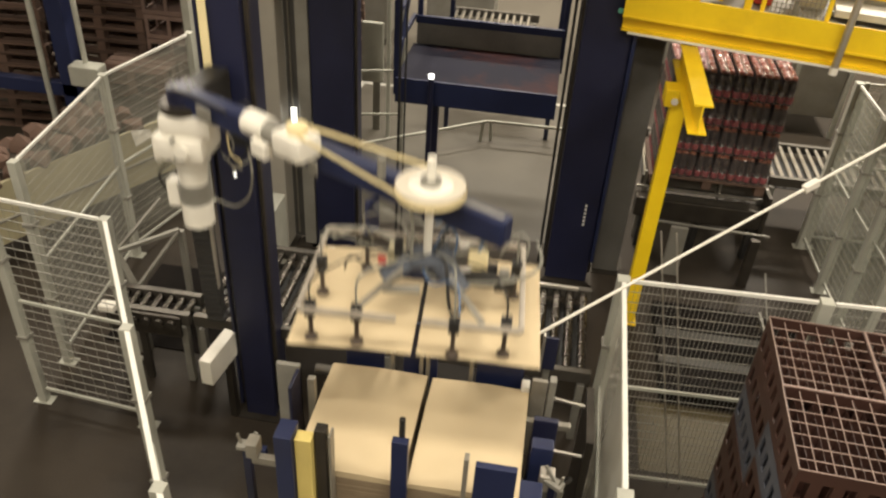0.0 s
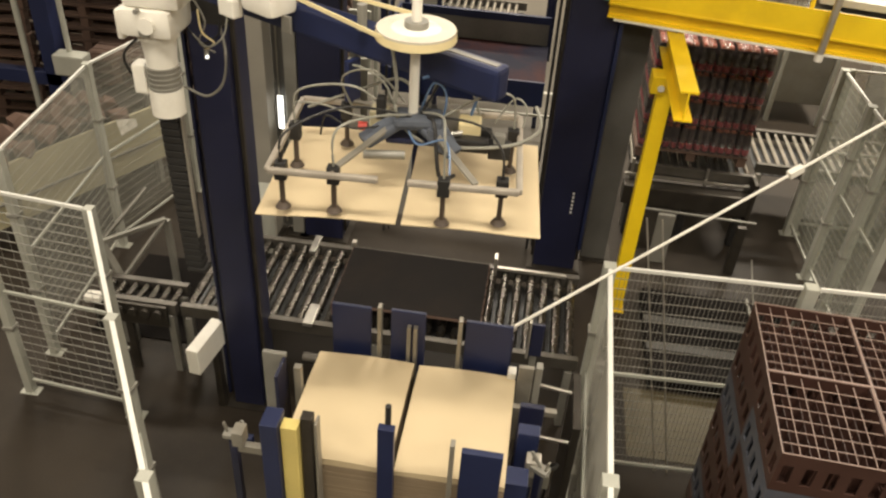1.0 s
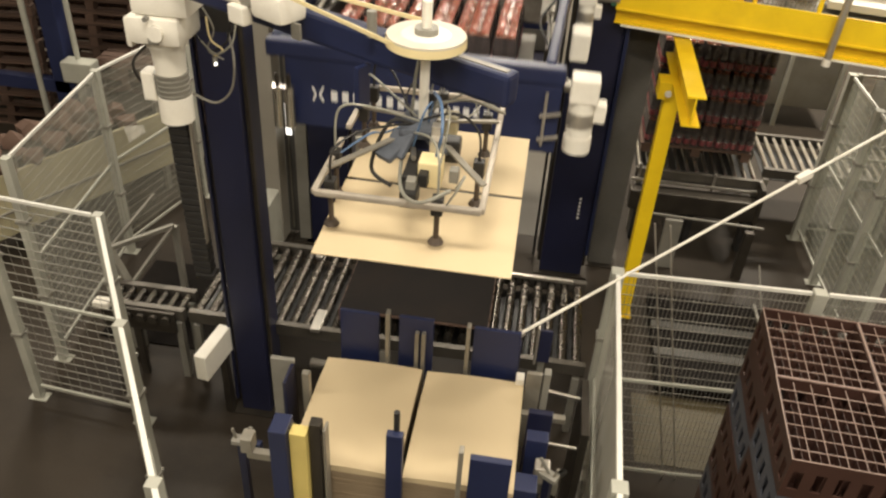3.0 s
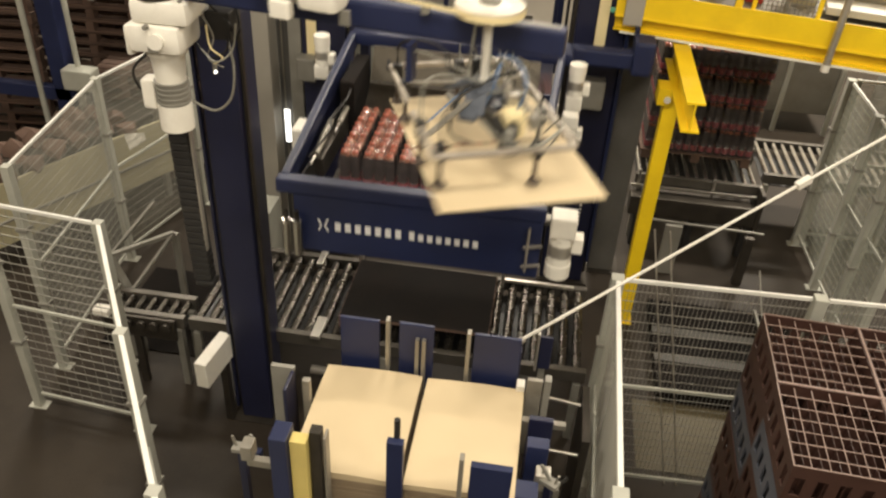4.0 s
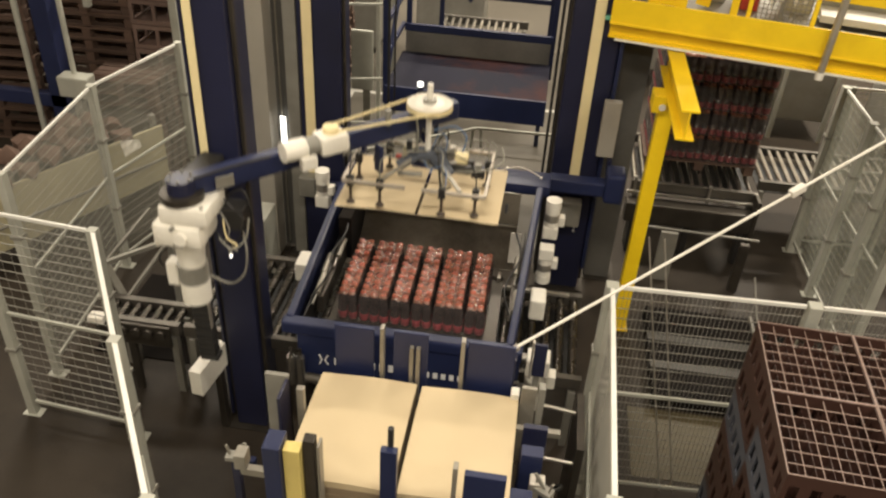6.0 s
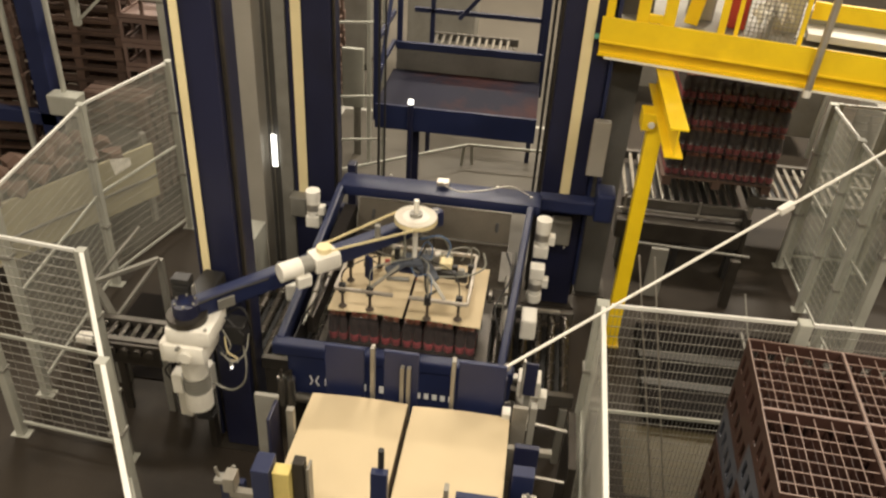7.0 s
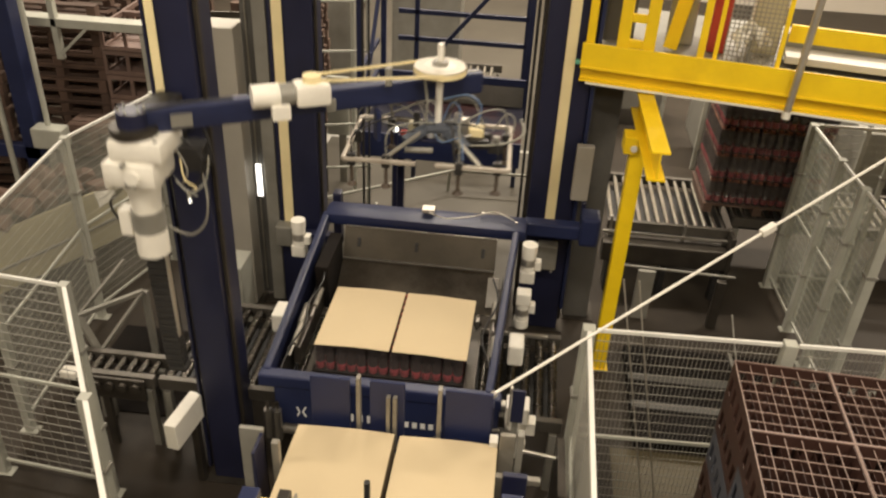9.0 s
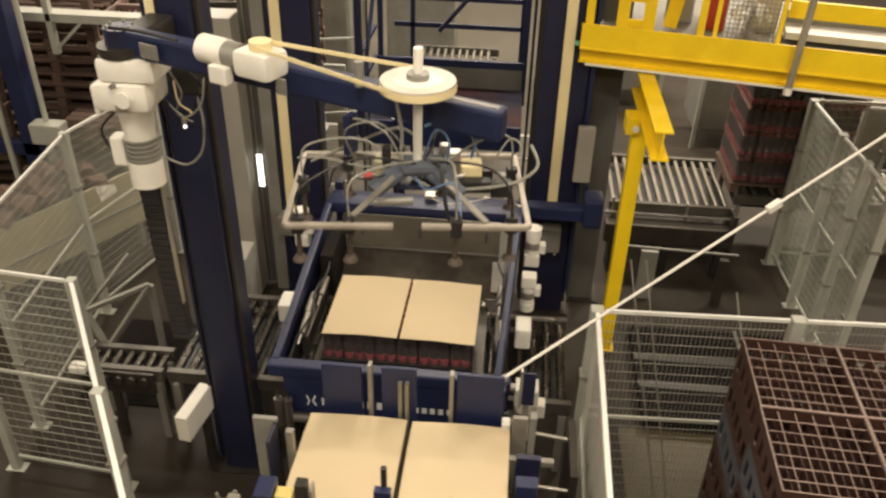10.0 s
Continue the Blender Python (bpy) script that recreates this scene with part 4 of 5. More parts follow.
clamp("small blue framed sensor bracket", (
    ("plate", (0.665, 0.745, 0.28, 0.30, 1.72, 1.98), NAVY), ("frame", (0.648, 0.663, 0.27, 0.31, 1.7, 2.0), ALU), ("post", (0.68, 0.72, 0.302, 0.34, 0, 1.9), DULL)))
clamp("small white sensor box on a post", (("box", (0.55, 0.60, -0.02, 0.05, 1.76, 1.83), WHITE), ("post", (0.57, 0.6, 0.052, 0.09, 0, 1.8), NAVY)))
jb = thing("junction_box", pose(-1.80, 0.90, 0.9, 0, 0, -8), "white sheet-metal junction box on an arm", "box")
part("cover", box(B(), -0.05, 0.05, -0.2, 0.2, -0.24, 0.0, 0.008), WHITE, jb)
part("stand", box(B(), -0.03, 0.03, 0.1, 0.16, -0.9, -0.242, 0.004), DARKSTEEL, jb)

hw = thing("clamp_lever", pose(-0.90, -0.72, 1.78), "small steel toggle clamp with a bent lever", "clamp")
part("base", box(B(), -0.05, 0.06, -0.03, 0.03, -0.03, 0.0, 0.004), DULL, hw)
part("lever", bar(B(), (-0.03, 0, 0.0), (-0.045, 0.0, 0.07), 0.016, 0.012, 0.003), STRIP, hw)
part("link", bar(B(), (0.0, 0, 0), (0.06, 0.01, 0.09), 0.012, 0.02, 0.003), DULL, hw)
part("spindle", rod(B(), (0.05, 0, -0.1), (0.05, 0, 0.05), 0.007, 8), STRIP, hw)
part("stand", box(B(), -0.02, 0.02, -0.02, 0.02, -1.78, -0.031), NAVY, hw)
hx = copy_thing(hw, pose(0.78, -0.66, 1.80, 0, 0, 150))
wr2 = thing("hose_bundle", pose(0, 0, 0), "dark hoses and steel rods beside the magazine", "hose")
part("hose", pipe(B(), [(0.80, -0.5, 1.6), (0.88, -0.4, 1.5), (0.92, -0.2, 1.3), (0.9, 0.1, 0.9), (0.95, 0.4, 0.3), (0.95, 0.5, 0.0)], 0.012), BLACK, wr2)
part("rod", rod(B(), (0.74, 0.42, 1.35), (1.02, 0.40, 1.33), 0.014, 10), ALU, wr2, smooth=True)
part("rod", rod(B(), (0.72, 0.1, 1.2), (1.02, 0.08, 1.2), 0.012, 10), ALU, wr2, smooth=True)
part("post", box(B(), 1.0, 1.05, 0.0, 0.5, 0, 1.42, 0.004), DARKSTEEL, wr2)
ax = thing("lift_shaft", pose(0, 0, 0), "round steel drive shaft before the conveyor", "shaft")
part("shaft", rod(B(), (-1.05, 1.02, 0.70), (-0.62, 1.0, 0.70), 0.04, 16), GRIMY, ax, smooth=True)
part("bearing", box(B(), -0.68, -0.60, 0.95, 1.06, 0.6, 0.78, 0.01), DARKSTEEL, ax)
part("bearing_stand", box(B(), -0.66, -0.62, 0.98, 1.04, 0, 0.6), DARKSTEEL, ax)
part("coupling", rod(B(), (0.1, 1.0, 0.72), (0.24, 1.0, 0.72), 0.03, 14), STEEL, ax, smooth=True)
part("bearing_stand", box(B(), 0.14, 0.2, 0.97, 1.03, 0, 0.69), DARKSTEEL, ax)


# Safety fences
def fence_panel(parent, a, b, h0, h1, dh=0.085, dv=0.03, rail=0.02, material=FENCE, wire=0.004):
    a, b = Vector((*a, 0)), Vector((*b, 0))
    L = (b - a).length
    for z in (h0, (h0 + h1) / 2, h1):
        part("rail", bar(B(), a + Vector((0, 0, z)), b + Vector((0, 0, z)), rail, rail * 1.4, 0.003), RAIL if z == h1 else material, parent)
    bm = B()
    n = int((h1 - h0) / dh)
    for i in range(1, n):
        z = h0 + (h1 - h0) * i / n
        bar(bm, a + Vector((0, 0, z)), b + Vector((0, 0, z)), wire, wire)
    k = int(L / dv)
    for i in range(1, k):
        p = a + (b - a) * i / k
        bar(bm, p + Vector((0, 0, h0)), p + Vector((0, 0, h1)), 0.0022, 0.0022)
    w = part("wire_mesh", bm, DULL, parent, "welded wire mesh")
    w["kind"] = "stuff"


def fence(label, pts, h=2.05, dh=0.085, dv=0.03, post=0.055, gap=0.15, clear_panel=None, hazy_from=99, wire=0.004):
    f = thing("safety_fence", pose(0, 0, 0), label, "fence")
    for x, y in pts:
        p = part("post", box(B(), x - post / 2, x + post / 2, y - post / 2, y + post / 2, 0.01, h + 0.02, 0.006), FENCE, f)
        part("foot_plate", box(B(), x - 0.08, x + 0.08, y - 0.05, y + 0.05, 0, 0.01, 0.002), FENCE, p)
        for z in (h * 0.35, h * 0.72):
            part("clamp", box(B(), x - post / 2 - 0.012, x + post / 2 + 0.012, y - post / 2 - 0.012, y + post / 2 + 0.012, z, z + 0.03, 0.003), DULL, p)
    for k, (a, b) in enumerate(zip(pts, pts[1:])):
        if k >= hazy_from:
            q0, q1 = Vector((*a, 0)), Vector((*b, 0))
            for z in (gap, 1.1, h):
                part("rail", bar(B(), q0 + Vector((0, 0, z)), q1 + Vector((0, 0, z)), 0.03, 0.035, 0.004), RAIL if z == h else FENCE, f)
            part("clear_panel", bar(B(), q0 + Vector((0, 0, (gap + h) / 2)), q1 + Vector((0, 0, (gap + h) / 2)), 0.006, h - gap - 0.06), PLEXDENSE, f, "hazy clear panel")
            continue
        d = (Vector(b) - Vector(a)).normalized() * (post / 2 + 0.012)
        fence_panel(f, Vector(a) + d, Vector(b) - d, gap, h, dh, dv, wire=wire)
        if clear_panel:
            z0, z1 = gap + 0.05, h - 0.03
            q0, q1 = Vector((*a, 0)), Vector((*b, 0))
            part("clear_panel", bar(B(), q0 + Vector((0, 0.02, (z0 + z1) / 2)), q1 + Vector((0, 0.02, (z0 + z1) / 2)), 0.004, z1 - z0), clear_panel, f, "scratched clear panel")
    return f


fence("pale grey wire-mesh safety fence round a corner", [(-3.42, 0.86), (-2.44, 0.77), (-1.77, -0.26), (-1.10, -1.29), (-0.43, -2.32)], post=0.07, hazy_from=1, wire=0.006, dv=0.09)
fence("pale grey wire-mesh safety fence behind the crates", [(3.9, 1.0), (2.46, 0.94), (1.14, 0.89), (1.10, -0.90), (1.06, -2.4)], post=0.085, hazy_from=2)
fence("far pale grey mesh fence with clear panels", [(-3.47, 1.34), (-3.62, 3.0), (-3.30, 4.23)], 2.05, post=0.07, clear_panel=PLEXTHIN)
fence("pale grey mesh fence with clear panels beside the conveyor", [(3.66, 4.88), (3.69, 4.02), (3.72, 3.42), (3.75, 2.85)], 2.05, 0.085, 0.14, 0.085, clear_panel=PLEX, wire=0.003)
fence("short clear-panelled fence beside the far rollers", [(3.74, 4.90), (4.55, 4.92)], 2.05, 0.085, 0.14, 0.05, clear_panel=PLEXTHIN, wire=0.003)
# Low white barrier rail in the aisle behind the press
lb = thing("barrier_rail", pose(0, 0, 0), "low white steel barrier rail with a splayed foot", "rail")
for a, b in (((-1.9, 5.42, 0.3), (-0.26, 6.59, 0.3)), ((-0.26, 6.59, 0.3), (1.2, 6.64, 0.3))):
    part("rail", bar(B(), a, b, 0.03, 0.035, 0.006), FENCE, lb)
for fx, fy in ((-0.33, 6.56), (-0.19, 6.62), (-1.84, 5.46), (1.15, 6.64)):
    part("foot", bar(B(), (fx, fy, 0.0), (fx * 0.7 - 0.078 if abs(fx) < 0.5 else fx, fy, 0.29), 0.04, 0.02, 0.004), FENCE, lb)

tg = thing("loose_label", pose(-3.56, 3.42, 1.23, 70, 12, 80), "torn white paper label stuck on the fence", "label")
lg = B()
bmesh.ops.create_grid(lg, x_segments=6, y_segments=4, size=0.5)
for v in lg.verts:
    q = v.co.copy()
    v.co = Vector((q.x * 0.26, q.y * 0.10 * (1.2 - q.x), 0.02 * math.sin(q.x * 5) + 0.015 * noise.noise(q * 6)))
bmesh.ops.solidify(lg, geom=list(lg.faces), thickness=0.003)
part("paper", lg, WHITE, tg)

# Long white brace rod above the fence
br = thing("brace_rod", pose(0, 0, 0), "long thin white brace rod with a clip", "rod")
A0, A1 = Vector((0.54, 0.18, 2.02)), Vector((2.73, 1.52, 3.0))
part("rod", rod(B(), A0, A0 + (A1 - A0) * 1.5, 0.010, 12), WHITE, br, smooth=True)
part("clip", bar(B(), A0 + (A1 - A0) * 0.735, A0 + (A1 - A0) * 0.775, 0.045, 0.05, 0.008), WHITE, br)
part("end_joint", rod(B(), A0 - Vector((0.02, 0.02, 0.02)), A0 + Vector((0.02, 0.01, 0.01)), 0.022, 12), ALU, br, smooth=True)
part("end_post", box(B(), 0.52, 0.56, 0.09, 0.15, 0, 2.0, 0.004), NAVY, br)
part("wall_stay", bar(B(), A0 + (A1 - A0) * 1.5, A0 + (A1 - A0) * 1.5 + Vector((0, 0.02, -3.5)), 0.05, 0.05), FENCE, br)
for wx in (1.42, 1.52):
    wr = thing("hanging_wire", pose(0, 0, 0), "thin pale hanging wire behind the mesh", "wire")
    part("wire", rod(B(), (wx + 0.44, 1.0, 0.0), (wx - 0.10, 1.0, 2.4), 0.006, 6), ALU, wr)

# Yellow steel walkway
YAW = -10.8
WK = thing("yellow_walkway", pose(1.04, 3.52, 2.8, 0, 0, YAW), "yellow steel walkway with railings on a steel beam", "walkway")


def i_beam(bm, x0, x1, y, z0, z1, w, t=0.014):
    """One rolled section along x."""
    a, b = w / 2, 0.006
    prof = [(-a, z0), (a, z0), (a, z0 + t), (b, z0 + t), (b, z1 - t), (a, z1 - t), (a, z1), (-a, z1), (-a, z1 - t), (-b, z1 - t), (-b, z0 + t), (-a, z0 + t)]
    f0 = [bm.verts.new((x0, y + q, z)) for q, z in prof]
    f1 = [bm.verts.new((x1, y + q, z)) for q, z in prof]
    n = len(prof)
    for k in range(n):
        bm.faces.new((f0[k], f0[(k + 1) % n], f1[(k + 1) % n], f1[k]))
    bm.faces.new(f0)
    bm.faces.new(f1[::-1])
    bmesh.ops.recalc_face_normals(bm, faces=bm.faces)
    return bm


part("beam", i_beam(B(), 0, 5.2, 0.06, 0.02, 0.27, 0.12), YELLOW, WK)
part("beam", i_beam(B(), 0, 5.2, 1.5, 0.02, 0.27, 0.12), YELLOW, WK)
part("edge_plate", box(B(), 0.0, 5.2, -0.02, 0.0, 0.15, 0.37, 0.004), YELLOW, WK)
part("edge_lip", box(B(), 0.0, 5.2, -0.034, -0.021, 0.145, 0.165, 0.003), YELLOW, WK)
part("under_strip", box(B(), 0.06, 5.2, -0.014, 0.02, 0.0, 0.018, 0.003), WHITE, WK, "pale strip under the beam")
part("deck", box(B(), 0.02, 5.2, 0.004, 1.6, 0.275, 0.30), DULL, WK, "grey deck plates")
for px, pw in ((0.02, 0.07), (0.28, 0.10), (0.50, 0.10), (0.95, 0.06), (1.08, 0.035), (1.58, 0.035), (3.0, 0.06), (4.4, 0.06)):
    part("railing_post", box(B(), px, px + pw, 0.02, 0.08, 0.302, 1.4, 0.005), YELLOW, WK)
for z in (0.36, 0.58):
    part("ladder_rung", box(B(), 0.38, 0.50, 0.03, 0.07, z, z + 0.07, 0.005), YELLOW, WK)
for z in (1.0, 1.36):
    part("rail", box(B(), 0.0, 1.12 if z < 1.3 else 5.2, 0.03, 0.07, z, z + 0.05, 0.006), YELLOW, WK)
part("rail", box(B(), 1.64, 5.2, 0.10, 0.14, 0.56, 0.70, 0.006), YELLOW, WK)
part("slanted_guard", bar(B(), (0.72, 0.3, 0.32), (0.86, 0.3, 1.3), 0.03, 0.12, 0.01), YELLOW, WK)
part("grey_housing", box(B(), 0.66, 0.90, 0.5, 0.9, 0.302, 0.75, 0.02), DULL, WK)
part("belt_bed", box(B(), 1.66, 5.2, 0.18, 0.48, 0.36, 0.42, 0.006), PALEDECK, WK, "pale conveyor bed")
part("rail", box(B(), 1.64, 5.2, 0.9, 0.94, 0.95, 1.05, 0.006), YELLOW, WK)
mesh = B()
for i in range(12):
    rod(mesh, (1.16 + i * 0.036, 0.05, 0.33), (1.16 + i * 0.036, 0.05, 1.3), 0.004, 5)
for i in range(26):
    rod(mesh, (1.15, 0.045, 0.33 + i * 0.038), (1.58, 0.045, 0.33 + i * 0.038), 0.004, 5)
part("mesh_panel", mesh, DULL, WK, "grey square wire mesh")
part("grey_post", rod(B(), (1.76, -0.05, 0.02), (1.80, -0.05, 1.7), 0.03, 12), ALU, WK, "bare steel upright pipe", smooth=True)
part("post_foot", rod(B(), (1.76, -0.05, -0.03), (1.76, -0.05, 0.03), 0.035, 12), WHITE, WK, smooth=True)
part("conveyor_side", box(B(), 1.65, 5.2, 0.5, 0.55, 0.32, 0.52, 0.01), DULL, WK, "pale conveyor side on the deck")
part("stub_plate", box(B(), 0.36, 0.62, 0.0, 0.16, -0.012, 0.0), DULL, WK)
part("green_lamp", box(B(), -0.05, 0.0, 0.0, 0.05, 0.16, 0.2, 0.01), mat("green_plastic", (0.12, 0.4, 0.28), 0.4), WK, "small green lamp")
bx = thing("white_bundle", pose(2.42, 3.5, 3.11, 0, 0, 20), "crumpled white film rag on the walkway", "film rag")
wb = B()
bmesh.ops.create_grid(wb, x_segments=14, y_segments=10, size=0.5)
for v in wb.verts:
    q = v.co.copy()
    v.co = Vector((q.x * 0.32, q.y * 0.16 + 0.04 * noise.noise(q * 5), 0.26 + 0.14 * noise.noise(q * 4) + 0.05 * noise.noise(q * 13) - 0.25 * q.x * q.x))
r = bmesh.ops.extrude_face_region(wb, geom=list(wb.faces))
for v in r["geom"]:
    if isinstance(v, bmesh.types.BMVert):
        v.co.z -= 0.012
part("film", wb, WHITE, bx, smooth=True)
part("post", rod(B(), (0, 0, 0), (0, 0, 0.3), 0.02, 8), DULL, bx)
rd = thing("red_machine_guard", pose(2.12, 3.72, 3.1, 0, 0, YAW), "red painted machine guard on the walkway", "guard")
part("guard", box(B(), 0, 0.16, 0, 0.3, 0, 0.62, 0.02), RED, rd)
part("side_cover", box(B(), 0.34, 0.6, 0.15, 0.4, 0, 0.5, 0.02), TARP, rd)

ST = thing("yellow_support", pose(1.60, 3.06, 0), "bright yellow steel post with a stub beam on top", "post")
part("post", box(B(), -0.075, 0.055, -0.06, 0.06, 0.015, 2.52, 0.008), YELLOW, ST)
part("base_plate", box(B(), -0.10, 0.08, -0.085, 0.085, 0, 0.014, 0.002), YELLOW, ST)
sb = i_beam(B(), -0.86, 0.62, -0.03, 2.536, 2.782, 0.14, 0.016)
sb.transform(pose(0, 0, 0, 0, 0, 90))
part("stub_beam", sb, YELLOW, ST)
part("head_plate", box(B(), -0.14, -0.02, -0.1, 0.1, 2.40, 2.55, 0.005), YELLOW, ST)
part("bolt", rod(B(), (-0.06, -0.105, 2.46), (-0.06, -0.12, 2.46), 0.03, 8), WHITE, ST)

# Rear conveyor with the finished pallet load
roller_conveyor("bright steel roller conveyor beneath the yellow walkway", 1.66, 3.05, 4.66, 5.86, 0.82, 0.105, 0.027, rollers=CHROME)
roller_conveyor("bright steel roller conveyor leading off beneath the walkway", 3.11, 6.0, 4.98, 5.86, 0.82, 0.105, 0.027, rollers=CHROME)
ub = thing("conveyor_drive_bed", pose(0, 0, 0), "dark grimy drive bed before the bright rollers", "conveyor")
part("beam", box(B(), 1.62, 3.0, 4.42, 4.60, 0.42, 0.66, 0.02), DARKSTEEL, ub)
part("top_edge", box(B(), 1.62, 3.02, 4.57, 4.60, 0.70, 0.73, 0.004), STEEL, ub)
part("end_stop", box(B(), 3.0, 3.05, 4.42, 4.62, 0.3, 0.84, 0.01), DARKSTEEL, ub)
for lx in (1.7, 2.3, 2.9):
    part("leg", box(B(), lx, lx + 0.07, 4.45, 4.56, 0, 0.42, 0.005), BLACK, ub)
for k, lx in enumerate((1.7, 2.52, 3.02)):
    part("sensor_bracket", bar(B(), (lx, 4.62, 0.62), (lx, 4.62, 0.9 - 0.03 * k), 0.03, 0.03, 0.004), STEEL, ub)
rail = thing("steel_rail", pose(0, 0, 0), "long pale steel rail on low blocks", "rail")
part("rail", bar(B(), (1.7, 4.05, 0.62), (3.0, 4.0, 0.62), 0.022, 0.02, 0.004), DULL, rail)
part("block", box(B(), 1.98, 2.16, 3.95, 4.0, 0, 0.62, 0.01), DULL, rail)
part("block", box(B(), 2.8, 2.9, 3.9, 3.97, 0, 0.6, 0.01), DARKSTEEL, rail)
low = thing("low_conveyor_bed", pose(0, 0, 0), "dark oily low conveyor bed", "conveyor")
part("bed", box(B(), 1.85, 3.4, 1.95, 3.3, 0.0, 0.12, 0.01), RUBBER, low)
part("edge_rail", box(B(), 2.9, 2.93, 1.95, 3.3, 0.121, 0.15, 0.004), DULL, low)
part("cross_slat", box(B(), 1.85, 2.88, 2.75, 2.85, 0.121, 0.135, 0.004), DARKGREY, low)
part("cross_slat", box(B(), 1.85, 2.88, 2.35, 2.45, 0.121, 0.135, 0.004), DARKGREY, low)
cab = thing("blue_cable", pose(0, 0, 0), "thin pale cable over the conveyor bed", "cable")
part("cable", pipe(B(), [(2.7, 2.9, 0.9), (2.75, 2.6, 0.6), (2.8, 2.2, 0.35), (2.9, 1.95, 0.26)], 0.008), DULL, cab)

LOAD = thing("pallet_load", pose(1.72, 4.45, 0.84), "tall pallet load of dark bottles in red shrink packs", "pallet load")
part("pallet_deck", box(B(), -0.02, 1.22, -0.02, 0.82, 0.1, 0.122, 0.004), WOOD, LOAD)
for i in range(3):
    part("pallet_runner", box(B(), 0.56 * i, 0.56 * i + 0.1, 0, 0.8, 0, 0.1, 0.004), WOOD, LOAD)
LAYER_Z = [0.125 + 0.312 * i for i in range(4)]
for i, z in enumerate(LAYER_Z):
    bottle_layer(LOAD, random.uniform(-0.008, 0.008), random.uniform(-0.008, 0.008), z, outer_only=i < 3)
    if i < 3:
        part("tie_sheet", box(B(), 0.03, 1.19, 0.03, 0.78, z + 0.3085, z + 0.3105), WOOD, LOAD)

# Olive floor patch behind the mesh fence
solid("floor_marking", box(B(), 1.64, 3.2, 1.12, 1.92, 0.0, 0.004), OLIVE, "worn olive painted floor field", "floor paint", "structure")


# Crates
def crate_mesh(w, d, h, cells_x, cells_y, grid):
    bm = B()
    t = 0.010
    for x0, x1, y0, y1 in ((0, w, 0, t), (0, w, d - t, d), (0, t, t, d - t), (w - t, w, t, d - t)):
        lng = x1 - x0 > y1 - y0
        box(bm, x0, x1, y0, y1, 0, 0.07)
        box(bm, x0, x1, y0, y1, h - 0.09, h)
        n = 5
        for k in range(n + 1):
            if lng:
                c = x0 + (x1 - x0) * k / n
                box(bm, max(x0, c - 0.03), min(x1, c + 0.03), y0, y1, 0.07, h - 0.09)
            else:
                c = y0 + (y1 - y0) * k / n
                box(bm, x0, x1, max(y0, c - 0.03), min(y1, c + 0.03), 0.07, h - 0.09)
    box(bm, t, w - t, t, d - t, 0, 0.012)
    if grid:
        for k in range(1, cells_x):
            x = w * k / cells_x
            box(bm, x - 0.002, x + 0.002, t, d - t, 0.02, h - 0.10)
        for k in range(1, cells_y):
            y = d * k / cells_y
            box(bm, t, w - t, y - 0.002, y + 0.002, 0.02, h - 0.10)
    return bm


# Thin bars, paler than the crate, along its edges and above the dividers
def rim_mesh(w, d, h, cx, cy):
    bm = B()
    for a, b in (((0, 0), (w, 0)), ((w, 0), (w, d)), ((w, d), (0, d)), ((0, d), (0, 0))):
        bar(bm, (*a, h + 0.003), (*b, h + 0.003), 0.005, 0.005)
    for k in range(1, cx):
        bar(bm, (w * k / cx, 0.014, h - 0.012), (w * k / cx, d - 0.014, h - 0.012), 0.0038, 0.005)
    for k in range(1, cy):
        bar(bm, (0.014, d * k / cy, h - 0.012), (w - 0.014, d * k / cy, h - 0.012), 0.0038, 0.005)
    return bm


CW, CD, CH = 0.60, 0.65, 0.30
crate_plain = mesh_of("crate", crate_mesh(CW - 0.006, CD - 0.006, CH - 0.004, 4, 3, False), CRATE)
crate_grey = mesh_of("crate", crate_mesh(CW - 0.006, CD - 0.006, CH - 0.004, 4, 3, False), CRATEGREY)
crate_top = mesh_of("crate", crate_mesh(CW - 0.006, CD - 0.006, CH - 0.004, 6, 7, True), CRATE)
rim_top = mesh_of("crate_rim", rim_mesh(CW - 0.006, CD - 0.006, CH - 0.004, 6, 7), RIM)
base_z = 0.15
STACK = pose(2.045, -0.44, 0, 0, 0, -2.6)
pl = thing("crate_pallet", STACK, "wooden pallet beneath the crate stack", "pallet")
for i in range(5):
    part("deck_board", box(B(), 0, 1.2, 0.28 * i, 0.28 * i + 0.18, 0.122, 0.148, 0.003), WOOD, pl)
for i in range(3):
    part("runner", box(B(), 0.55 * i, 0.55 * i + 0.1, 0, 1.3, 0, 0.12, 0.003), WOOD, pl)
for lv in range(6):
    for i in range(2):
        for j in range(2):
            m = STACK @ pose(i * CW + random.uniform(-0.004, 0.004), j * CD + random.uniform(-0.004, 0.004), base_z + lv * CH)
            grey = lv < 5 and i == 0 and (lv + j) % 3 == 1
            if lv == 5:
                c = new("crate", crate_top)
                c.matrix_basis = m
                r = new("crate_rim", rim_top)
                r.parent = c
                r["label"] = "pale crate edges"
            else:
                c = new("crate", crate_grey if grey else crate_plain)
                c.matrix_basis = m
            tagged(c, "blue-grey plastic bottle crate in a stack" if grey else ("empty brown plastic bottle crate, open divided top" if lv == 5 else "brown plastic bottle crate in a stack"), "crate", "stacked bottle crates")


